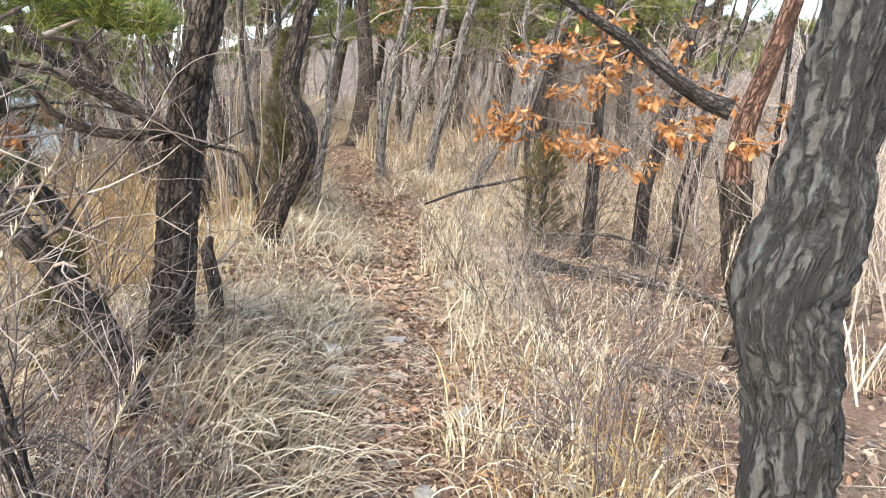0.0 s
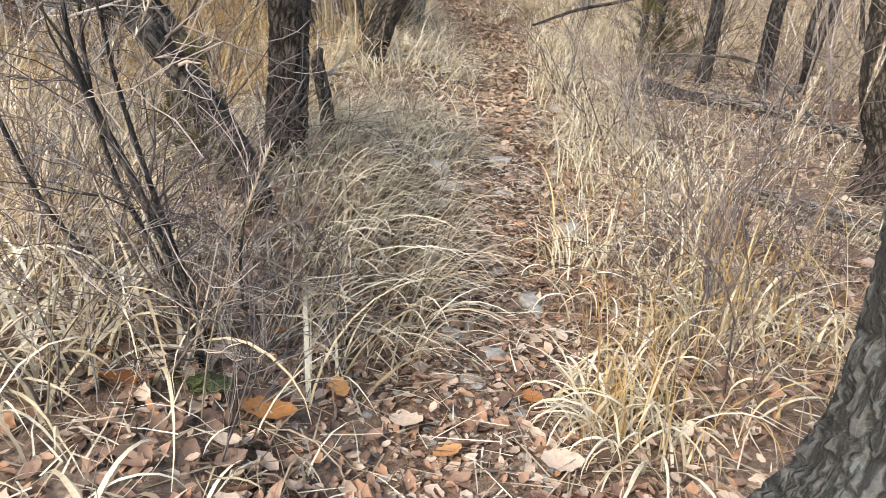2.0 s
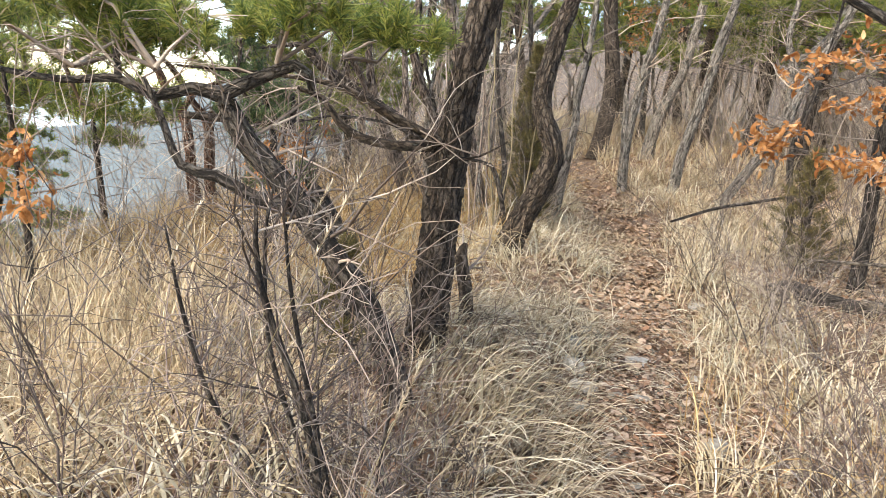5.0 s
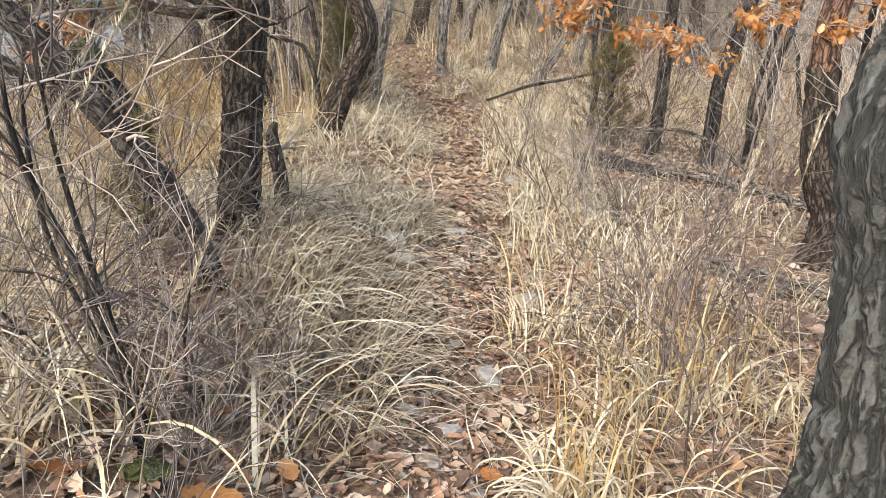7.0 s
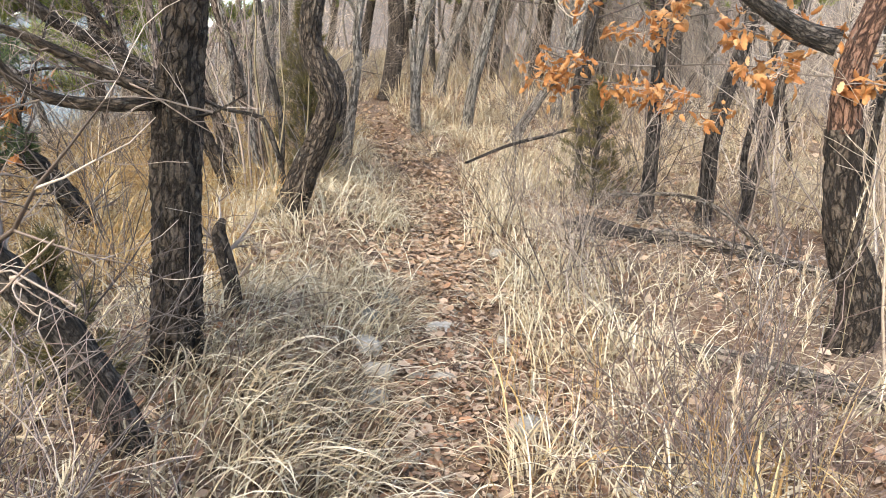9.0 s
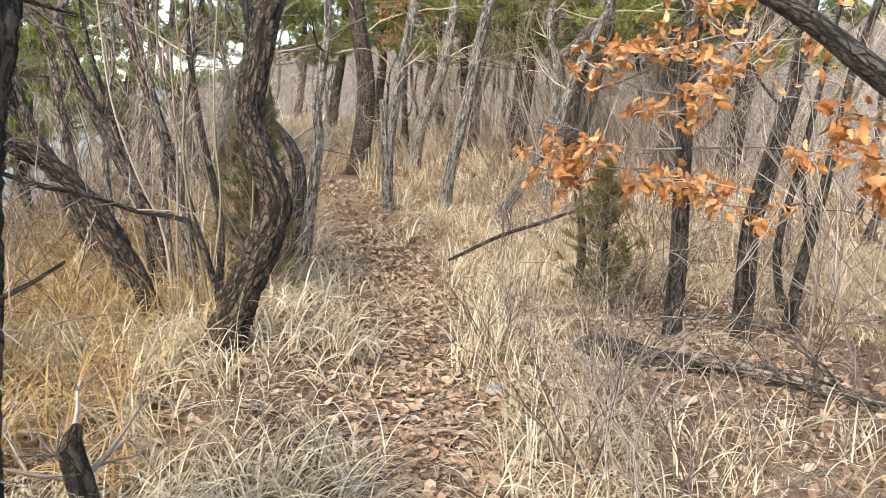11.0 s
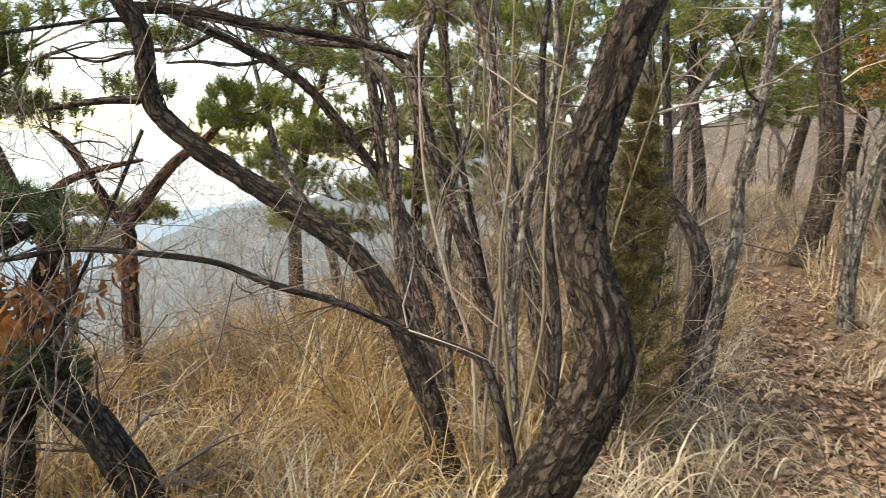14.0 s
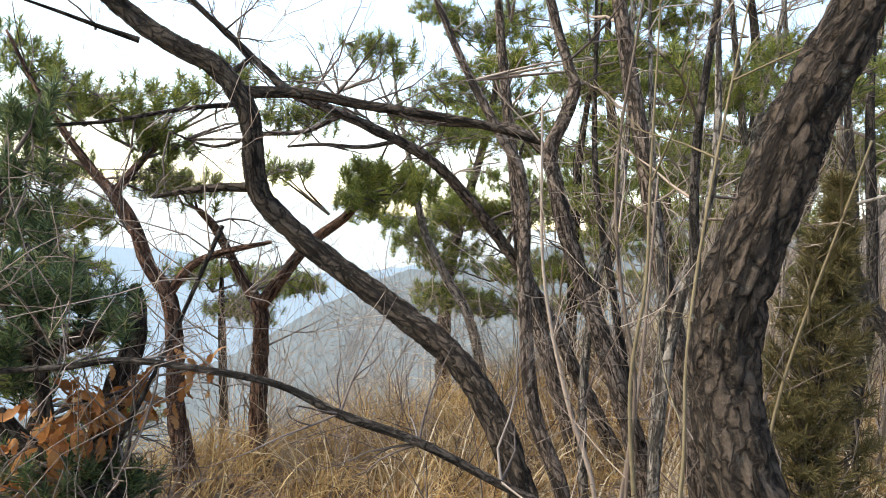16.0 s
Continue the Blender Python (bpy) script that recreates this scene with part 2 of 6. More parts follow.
def thing(name, place, label, category, group=""):
    ob = new(name)
    ob.location = place
    ob.empty_display_size = 0.1
    return tagged(ob, label, category, group)


def part(name, me, parent, label=""):
    """Links a mesh, given in world places, as one part of a thing (or of a part)."""
    ob = new(name, me)
    top = parent.parent.location if parent.parent else parent.location
    ob.parent = parent
    if parent.parent is None:
        ob.matrix_parent_inverse = Matrix.Translation(-Vector(top))
    if label:
        ob["label"] = label
    if name in ("twig_growth", "foliage", "leafy_growth"):
        ob["kind"] = "stuff"
    return ob


def smooth_line(pts, step):
    """A smooth line through rows of x, y, z, radius, resampled about every step metres."""
    p = np.asarray(pts, float)
    q = np.vstack([2 * p[0] - p[1], p, 2 * p[-1] - p[-2]])
    out = []
    for i in range(1, len(q) - 2):
        n = max(1, int(np.linalg.norm(q[i + 1, :3] - q[i, :3]) / step))
        u = np.arange(n)[:, None] / n
        a, b, c, d = q[i - 1], q[i], q[i + 1], q[i + 2]
        out.append(0.5 * (2 * b + (c - a) * u + (2 * a - 5 * b + 4 * c - d) * u**2 + (3 * b - a - 3 * c + d) * u**3))
    out.append(p[-1:])
    out = np.vstack(out)
    out[:, 3] = np.maximum(out[:, 3], 0.0012)
    return out


def tube_arrays(pts, sides, step, bark=0.0, seed=0.0, cap=True):
    """Skin round a smooth line. bark: depth of the furrows as a share of the radius."""
    line = smooth_line(pts, step)
    c, r = line[:, :3], line[:, 3]
    n = len(c)
    tang = np.gradient(c, axis=0) if n > 2 else np.repeat((c[-1] - c[0])[None], n, 0)
    tang /= np.linalg.norm(tang, axis=1)[:, None] + 1e-9
    ref = np.array([1.0, 0, 0]) if abs(tang[0][0]) < 0.8 else np.array([0, 1.0, 0])
    u = np.empty_like(tang)
    for i in range(n):
        ref = ref - tang[i] * (ref @ tang[i])
        ref = ref / (np.linalg.norm(ref) + 1e-9)
        u[i] = ref
    w = np.cross(tang, u)
    ang = np.arange(sides) * 2 * np.pi / sides
    run = np.r_[0, np.cumsum(np.linalg.norm(np.diff(c, axis=0), axis=1))] + seed
    ca, sa = np.cos(ang), np.sin(ang)
    rr = np.repeat(r[:, None], sides, 1)
    stem = np.stack([rr * ca, rr * sa, np.repeat(run[:, None] * 0.8, sides, 1)], -1)
    if bark:
        for i in range(n):
            for j in range(sides):
                k = Vector(stem[i, j])
                q = Vector((k.x * 21, k.y * 21, k.z * 8.5))
                d = noise.voronoi(k * 42 + noise.noise_vector(k * 30) * 0.9)[0]
                plate = min(1.0, abs(noise.noise(q)) * 4.5) * 0.65 + 0.35 * min(1.0, (d[1] - d[0]) * 3.5)
                lump = noise.noise(k * 6)
                rr[i, j] *= 1 + bark * (plate - 0.6) + 0.06 * lump
    v = c[:, None] + u[:, None] * (rr * ca)[..., None] + w[:, None] * (rr * sa)[..., None]
    v, stem = v.reshape(-1, 3), stem.reshape(-1, 3)
    i, j = np.meshgrid(np.arange(n - 1), np.arange(sides), indexing="ij")
    a, b = i * sides + j, i * sides + (j + 1) % sides
    f = np.stack([a, b, b + sides, a + sides], -1).reshape(-1, 4)
    if cap:
        tip = len(v)
        v, stem = np.vstack([v, c[-1:] + tang[-1] * r[-1] * 0.3]), np.vstack([stem, [[0, 0, run[-1] * 0.8]]])
        k = np.arange(sides)
        f = np.vstack([f, np.stack([(n - 1) * sides + k, (n - 1) * sides + (k + 1) % sides, np.full(sides, tip), np.full(sides, tip)], -1)])
    return v, f, stem


def tube(name, pts, mat, sides=10, step=0.05, bark=0.0, seed=0.0):
    v, f, s = tube_arrays(pts, sides, step, bark, seed)
    tri = f[:, 2] == f[:, 3]
    me = bpy.data.meshes.new(name)
    me.from_pydata(v.tolist(), [], [tuple(q) for q in f[~tri].tolist()] + [tuple(q[:3]) for q in f[tri].tolist()])
    me.polygons.foreach_set("use_smooth", np.full(len(me.polygons), True))
    a = me.attributes.new("stem", "FLOAT_VECTOR", "POINT")
    a.data.foreach_set("vector", s.astype(np.float32).ravel())
    me.materials.append(mat)
    return me


class Strands:
    """Collects many thin twigs (three-sided skins) into one mesh."""

    def __init__(self):
        self.v, self.f, self.n = [], [], 0

    def add(self, pts):
        v, f, _ = tube_arrays(pts, 3, 10.0, cap=False)
        self.v.append(v)
        self.f.append(f + self.n)
        self.n += len(v)

    def mesh(self, name, mat):
        return mesh_of(name, np.vstack(self.v), np.vstack(self.f), mat)


def twigs(strands, start, way, length, radius, depth, tips, spread=0.7, droop=0.0, kids=4, wiggle=0.18):
    """A bare twig that forks on its way; its tips are gathered."""
    p, d = np.array(start, float), np.array(way, float)
    d /= np.linalg.norm(d) + 1e-9
    n = 4
    line = [(*p, radius)]
    nodes = []
    for i in range(n):
        d = d + rng.normal(0, wiggle, 3) + np.array([0, 0, -droop])
        d /= np.linalg.norm(d)
        p = p + d * length / n
        line.append((*p, radius * (1 - 0.75 * (i + 1) / n)))
        nodes.append((p.copy(), d.copy(), radius * (1 - 0.75 * (i + 1) / n)))
    strands.add(line)
    tips.append((p, d))
    if depth > 0:
        for k in range(kids):
            q, e, r = nodes[rng.integers(0, n)]
            side = rng.normal(0, 1, 3)
            side -= e * (side @ e)
            side /= np.linalg.norm(side) + 1e-9
            twigs(strands, q, e + side * spread * rng.uniform(0.6, 1.4), length * rng.uniform(0.4, 0.7), max(r * 0.7, 0.0012), depth - 1, tips, spread, droop, kids, wiggle)


def turns(n, tilt=1.0):
    """n random rotations."""
    a = rng.normal(0, 1, (n, 4))
    a[:, 1:3] *= tilt
    a /= np.linalg.norm(a, axis=1)[:, None]
    w, x, y, z = a.T
    return np.stack([np.stack([1 - 2 * (y * y + z * z), 2 * (x * y - z * w), 2 * (x * z + y * w)], -1),
                     np.stack([2 * (x * y + z * w), 1 - 2 * (x * x + z * z), 2 * (y * z - x * w)], -1),
                     np.stack([2 * (x * z - y * w), 2 * (y * z + x * w), 1 - 2 * (x * x + y * y)], -1)], 1)


def leaf_template(length, width, curl, lobes, fold=0.22, rows=5):
    """A leaf of four cross rows: a rounded or lobed outline, folded at the midrib and curled."""
    s = np.linspace(0, 1, rows)
    half = np.sin(np.pi * np.clip(s * 0.92 + 0.06, 0, 1)) ** 0.7 * (1 + lobes * (np.arange(rows) % 2 * 1.6 - 0.6)) * width / 2
    half[0] = half[-1] = width * 0.03
    v = []
    for a, h in zip(s, half):
        z = curl * length * (a - 0.5) ** 2 * 2
        v += [((a - 0.5) * length, -h, z + h * fold), ((a - 0.5) * length, 0, z), ((a - 0.5) * length, h, z + h * fold * 0.8)]
    f = []
    for i in range(rows - 1):
        for j in range(2):
            f.append((3 * i + j, 3 * i + j + 1, 3 * i + j + 4, 3 * i + j + 3))
    return np.array(v), np.array(f)


def scatter(template, places, rot, size):
    v, f = template
    n = len(places)
    vv = np.einsum("nij,kj->nki", rot, v) * size[:, None, None] + places[:, None]
    ff = f[None] + (np.arange(n) * len(v))[:, None, None]
    return vv.reshape(-1, 3), ff.reshape(-1, f.shape[1])


def join(pieces):
    v, f, n = [], [], 0
    for a, b in pieces:
        v.append(a)
        f.append(b + n)
        n += len(a)
    return np.vstack(v), np.vstack(f)


def blades(base, azim, length, width, lean, bend, segs=5):
    """Grass blades as tapered arching strips. lean: angle from upright at the root; bend: further turning to the tip."""
    n = len(base)
    s = np.linspace(0, 1, segs + 1)
    th = lean[:, None] + bend[:, None] * s[None] ** 1.5
    dx, dz = np.sin(th), np.cos(th)
    x = np.concatenate([np.zeros((n, 1)), np.cumsum((dx[:, 1:] + dx[:, :-1]) / 2, 1)], 1) * length[:, None] / segs
    z = np.concatenate([np.zeros((n, 1)), np.cumsum((dz[:, 1:] + dz[:, :-1]) / 2, 1)], 1) * length[:, None] / segs
    ca, sa = np.cos(azim)[:, None], np.sin(azim)[:, None]
    wob = (rng.normal(0, 0.10, (n, 1)) * s[None] ** 2) * length[:, None]
    c = np.stack([base[:, :1] + x * ca - wob * sa, base[:, 1:2] + x * sa + wob * ca, base[:, 2:] + z], -1)
    w = width[:, None] * (1 - s[None] ** 2 * 0.9) / 2
    twist = rng.uniform(-0.9, 0.9, (n, 1)) + s[None] * rng.normal(0, 0.8, (n, 1))
    off = np.stack([-sa * np.cos(twist) + ca * np.sin(twist) * 0.7, ca * np.cos(twist) + sa * np.sin(twist) * 0.7, np.sin(twist) * 0.6], -1) * w[..., None]
    v = np.stack([c - off, c + off], 2).reshape(n, -1, 3)
    k = np.arange(segs) * 2
    f = np.stack([k, k + 1, k + 3, k + 2], -1)
    ff = f[None] + (np.arange(n) * 2 * (segs + 1))[:, None, None]
    return v.reshape(-1, 3), ff.reshape(-1, 4)


# ---- the ground ----
RISE = [(-30, -0.6), (0, 0.0), (4.5, 0.0), (6.2, 0.12), (7.5, 0.16), (9, 0.28), (11, 0.5), (13, 0.92), (16, 1.25), (30, 2.2), (60, 3.0)]
TRACK = [(-10, 0.1), (5, 0.12), (8, 0.02), (9.5, -0.35), (11, -0.85), (13, -1.5), (16, -3.0), (30, -8.0)]


def step_up(a, lo, hi):
    u = np.clip((a - lo) / (hi - lo), 0, 1)
    return u * u * (3 - 2 * u)


def track_x(y):
    return np.interp(y, *zip(*TRACK))


def ground_z(x, y):
    x, y = np.asarray(x, float), np.asarray(y, float)
    d = x - track_x(y)
    z = np.interp(y, *zip(*RISE))
    z = z + np.where(d < 0, 0.15, 0.07) * step_up(np.abs(d), 0.25, 0.8)
    z = z + 0.16 * np.exp(-((x + 0.85) / 0.35) ** 2 - ((y - 4.0) / 0.4) ** 2)
    z = z + 0.07 * np.exp(-((x + 0.95) / 0.7) ** 2 - ((y - 6.0) / 1.0) ** 2)
    z = z - 0.06 * np.clip(-x - 1.2, 0, 6) - 0.55 * np.clip(-x - 4.0, 0, 1200) * step_up(-x, 4.0, 6.5)
    z = z - 0.02 * np.clip(x - 2, 0, 6) - 0.22 * np.clip(x - 6, 0, 14) + 0.35 * np.clip(x - 24, 0, 90)
    z = z - 0.3 * np.clip(y - 45, 0, 120) - 0.3 * np.clip(-y - 20, 0, 120)
    far = np.exp(-((x / 30) ** 2 + ((y - 5) / 30) ** 2))
    z = z + far * (0.035 * np.sin(x * 2.3 + 0.7) * np.sin(y * 1.9) + 0.02 * np.sin(x * 5.1 + y * 3.7) + 0.012 * np.sin(x * 9.7 - y * 8.3))
    return z


N = 300
u = np.linspace(-1, 1, N)
gx, gy = np.meshgrid(9 * u + 2600 * u**9, 5 + 11 * u + 2600 * u**9, indexing="ij")
gv = np.stack([gx, gy, ground_z(gx, gy)], -1).reshape(-1, 3)
ii, jj = np.meshgrid(np.arange(N - 1), np.arange(N - 1), indexing="ij")
gi = ii * N + jj
ground = tagged(new("ground", mesh_of("ground", gv, np.stack([gi, gi + N, gi + N + 1, gi + 1], -1).reshape(-1, 4), SOIL)),
                "brown leaf-strewn forest soil with a narrow trodden path", "ground", kind="structure")


def ridge(name, dist, profile, colour, glow, seed, label):
    """A far wooded ridge: crest heights by compass angle (degrees to the left of straight on) and angle of sight."""
    az = np.arange(profile[0][0], profile[-1][0] + 0.01, 0.1)
    el = np.interp(az, *zip(*profile))
    v, rows = [], 14
    for a, e in zip(az, el):
        e = e + 0.35 * noise.noise((a * 0.25, seed, 0)) + 0.14 * noise.noise((a * 1.3, seed, 5)) + 0.05 * noise.noise((a * 5, seed, 9)) + min(0.25, 40 / dist) * noise.noise((a * 23, seed, 2))
        for r in range(rows):
            k = r / (rows - 1)
            dd = dist * (1.12 - 0.5 * k)
            top = 1.6 + dist * math.tan(radians(e))
            z = top - k**1.3 * (dist * 0.35) + (noise.noise((a * 0.4, k * 6, seed)) * dist * 0.012 if r else 0)
            v.append((-math.sin(radians(a)) * dd, 5 + math.cos(radians(a)) * dd, z))
    n = len(az)
    i, j = np.meshgrid(np.arange(n - 1), np.arange(rows - 1), indexing="ij")
    q = i * rows + j
    f = np.stack([q, q + rows, q + rows + 1, q + 1], -1).reshape(-1, 4)
    return tagged(new(name, mesh_of(name, v, f, painted_haze_material(name, colour, glow, 60 / dist, min(0.55, 110 / dist)))), label, "hill", kind="structure")


# Haze is painted into the hill colours, paler and bluer with distance, and glows.
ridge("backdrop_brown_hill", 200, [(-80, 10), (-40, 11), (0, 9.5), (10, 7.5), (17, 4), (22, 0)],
      (0.108, 0.085, 0.072), 1.0, 31, "bare brown hillside beyond the wood, haze painted in")
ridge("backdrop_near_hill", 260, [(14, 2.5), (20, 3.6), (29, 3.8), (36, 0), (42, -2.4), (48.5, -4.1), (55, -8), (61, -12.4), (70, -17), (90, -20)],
      (0.108, 0.138, 0.162), 1.0, 3, "wooded grey-brown hillside across the valley, haze painted in")
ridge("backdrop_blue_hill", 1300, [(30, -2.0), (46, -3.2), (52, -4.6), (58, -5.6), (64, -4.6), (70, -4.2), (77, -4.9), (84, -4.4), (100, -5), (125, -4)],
      (0.155, 0.225, 0.31), 1.0, 11, "mountain ridge painted pale blue with haze")
# Painted in near-sky haze colour, crest raised to cover the dark sky below the horizon.
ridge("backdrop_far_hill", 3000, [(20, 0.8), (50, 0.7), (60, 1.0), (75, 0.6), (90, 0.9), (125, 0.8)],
      (0.30, 0.37, 0.43), 1.0, 23, "very pale distant mountain ridge, painted haze covering the horizon")


# ---- trees ----
def rooted(pts):
    """Leads a stem down into the soil, with a flare at its foot."""
    p, q = np.array(pts[0], float), np.array(pts[1], float)
    gz = float(ground_z(p[0], p[1]))
    if p[2] > gz - 0.02:
        lean = (p - q)[:2] / max(q[2] - p[2], 0.05)
        lean = np.clip(lean, -0.6, 0.6)
        h = p[2] - gz + 0.06
        return [(*(p[:2] + lean * h), gz - 0.06, p[3] * 1.25)] + list(pts)
    return list(pts)


def grown(pts, height, seed):
    """Carries a stem on upwards, swaying and thinning, to the given height."""
    out = [tuple(p) for p in pts]
    p, d = np.array(out[-1][:3]), np.array(out[-1][:3]) - np.array(out[-2][:3])
    d /= np.linalg.norm(d)
    r, z0, k = out[-1][3], out[-1][2], 0
    while p[2] < height and k < 14:
        d = d + np.array([0.25 * noise.noise((seed, k * 0.7, 1)), 0.25 * noise.noise((seed, k * 0.7, 7)), 0.18])
        d /= np.linalg.norm(d)
        p = p + d * 0.45
        k += 1
        out.append((*p, max(0.008, r * (1 - 0.8 * (p[2] - z0) / max(height - z0, 0.1)))))
    return out


def needle_clump(count, length, width, seed):
    """A brush of needles round the tip of a shoot that points along x."""
    g = np.random.default_rng(seed)
    v, f = [], []
    for i in range(count):
        s = g.uniform(-0.06, 0.02)
        w = g.normal(0, 1, 3)
        w[0] = abs(w[0]) * 0.9 + 0.25
        w /= np.linalg.norm(w)
        side = np.cross(w, g.normal(0, 1, 3))
        side *= width / 2 / (np.linalg.norm(side) + 1e-9)
        a, b = np.array([s, 0, 0]), np.array([s, 0, 0]) + w * length * g.uniform(0.7, 1.1)
        k = len(v)
        v += [a - side, a + side, b + side * 0.35, b - side * 0.35]
        f += [(k, k + 1, k + 2, k + 3)]
    return np.array(v), np.array(f)


CLUMPS = [needle_clump(85, 0.056, 0.0034, 5), needle_clump(85, 0.05, 0.0034, 6)]
FAR_CLUMPS = [needle_clump(36, 0.085, 0.007, 15), needle_clump(36, 0.075, 0.007, 16)]


def toward(ways):
    """Rotations that lay x along the given ways."""
    x = ways / (np.linalg.norm(ways, axis=1)[:, None] + 1e-9)
    h = np.cross(x, rng.normal(0, 1, x.shape))
    h /= np.linalg.norm(h, axis=1)[:, None] + 1e-9
    return np.stack([x, h, np.cross(x, h)], -1)


def needles(name, tips, mat, parent, far=False, size=1.0, upward=0.45):
    if not tips:
        return
    p = np.array([t[0] for t in tips])
    w = np.array([t[1] for t in tips]) + np.array([0, 0, upward])
    kinds = FAR_CLUMPS if far else CLUMPS
    half = len(p) // 2 + 1
    pieces = []
    for k, sl in ((0, slice(0, half)), (1, slice(half, None))):
        if len(p[sl]):
            pieces.append(scatter(kinds[k], p[sl], toward(w[sl]), rng.uniform(0.8, 1.25, len(p[sl])) * size))
    part(name, mesh_of(name, *join(pieces), mat, False), parent, "green pine needles in brushes")


def pad(strands, tips, centre, wide, high, count, stem_from=None):
    """A flat foliage pad of a pine: shoots that fan out from a limb's end to fill it."""
    c = np.array(centre, float)
    root = c + np.array([0, 0, -high * 0.6]) if stem_from is None else np.array(stem_from, float)
    mids = [c + rng.normal(0, 1, 3) * np.array([wide * 0.28, wide * 0.28, high * 0.22]) for _ in range(max(3, count // 8))]
    for m in mids:
        b = (root + m) / 2 + rng.normal(0, 0.04, 3)
        strands.add([(*root, 0.011), (*b, 0.007), (*m, 0.004)])
    for _ in range(int(count * 2.6)):
        m = mids[rng.integers(0, len(mids))]
        a, q = rng.uniform(0, 2 * np.pi), math.sqrt(rng.uniform()) * wide * 0.36
        e = m + np.array([q * math.cos(a), q * math.sin(a), rng.normal(0, 0.22) * high])
        strands.add([(*m, 0.003), (*((m + e) / 2 + rng.normal(0, 0.015, 3)), 0.0025), (*e, 0.002)])
        tips.append((e, e - m))


def tree(name, trunk, bark, label, category, group="", height=0.0, branches=(), near=False, sides=14, step=0.06, crown=None, twig_mat=None, twig_count=0, twig_len=0.5, twig_from=0.35, seed=1, girth=0.86, needle_mat=None):
    """A tree from the fitted line of its stem: trunk, each branch, bare twigs, and needles where it bears them."""
    line = rooted([(x, y, z, r * girth) for x, y, z, r in trunk])
    if height:
        line = grown(line, height, seed)
    t = thing(name, (line[0][0], line[0][1], float(ground_z(line[0][0], line[0][1]))), label, category, group)
    part("trunk", tube("trunk", line, bark, sides, step, 0.32 if near else 0.0, seed * 1.7), t)
    strands, tips = Strands(), []
    for b in branches:
        part("branch", tube("branch", b, bark, 8, 0.05, 0.0, seed + len(b)), t)
    if twig_count:
        sm = smooth_line(line, 0.08)
        first = int(len(sm) * twig_from)
        for k in range(twig_count):
            i = rng.integers(first, len(sm) - 1)
            d = np.array([rng.normal(), rng.normal(), rng.uniform(0.1, 1.0)])
            twigs(strands, sm[i, :3], d, twig_len * rng.uniform(0.5, 1.3), min(0.010, sm[i, 3] * 0.4), 2, [], 0.7, 0.0, 3)
    for b in branches:
        sb = smooth_line(b, 0.1)
        for k in range(int(len(sb) * 0.6)):
            i = rng.integers(1, len(sb))
            d = np.array([rng.normal(), rng.normal(), rng.normal() * 0.7 + 0.2])
            twigs(strands, sb[i, :3], d, rng.uniform(0.2, 0.5), 0.005, 2, [], 0.7, 0.0, 3)
    if crown:
        (crown[0] if isinstance(crown, tuple) else crown)(strands, tips)
    if strands.v:
        part("twig_growth", strands.mesh("twig_growth", twig_mat or TWIG_DARK), t)
    if tips:
        needles("foliage", tips, needle_mat or NEEDLE, t, isinstance(crown, tuple))
    return t


def high_crown(cx, cy, z, spread, pads, count=34):
    """Foliage pads well above the walker."""
    def make_high(strands, tips):
        for k in range(pads):
            c = (cx + rng.normal(0, spread), cy + rng.normal(0, spread), z + rng.uniform(-0.5, 0.9))
            pad(strands, tips, c, 0.65, 0.16, count, (cx, cy, c[2] - 0.35))
    return (make_high,)


def pads_at(rows, more=None):
    def make(strands, tips):
        for c, wide, high, count, root in rows:
            pad(strands, tips, c, wide, high, count, root)
        if more:
            more(strands, tips)
    return make


T1_LINE = [(-0.92, 3.42, 0.10, 0.098), (-0.90, 3.42, 0.40, 0.09), (-0.89, 3.42, 0.64, 0.085), (-0.88, 3.42, 0.96, 0.084), (-0.86, 3.42, 1.20, 0.08), (-0.84, 3.42, 1.37, 0.076), (-0.80, 3.43, 1.62, 0.072)]
tree("pine_tree", T1_LINE, BARK_PINE, "pine with dark plated bark and a dead crooked limb", "tree", "pines along the path", 5.5,
     [[(-0.93, 3.37, 1.19, 0.026), (-1.09, 3.32, 1.18, 0.022), (-1.24, 3.27, 1.20, 0.020), (-1.34, 3.24, 1.26, 0.017), (-1.42, 3.22, 1.36, 0.014), (-1.52, 3.18, 1.39, 0.008)],
      [(-0.90, 3.36, 1.21, 0.023), (-1.10, 3.27, 1.31, 0.018), (-1.29, 3.21, 1.40, 0.015), (-1.43, 3.16, 1.43, 0.012), (-1.67, 3.08, 1.44, 0.008), (-1.99, 2.98, 1.44, 0.005)],
      [(-0.85, 3.33, 1.14, 0.008), (-0.70, 3.30, 1.17, 0.005), (-0.58, 3.28, 1.24, 0.003)]],
     True, 48, 0.018, high_crown(-0.7, 3.5, 3.8, 0.8, 2), TWIG, seed=1, girth=0.97)

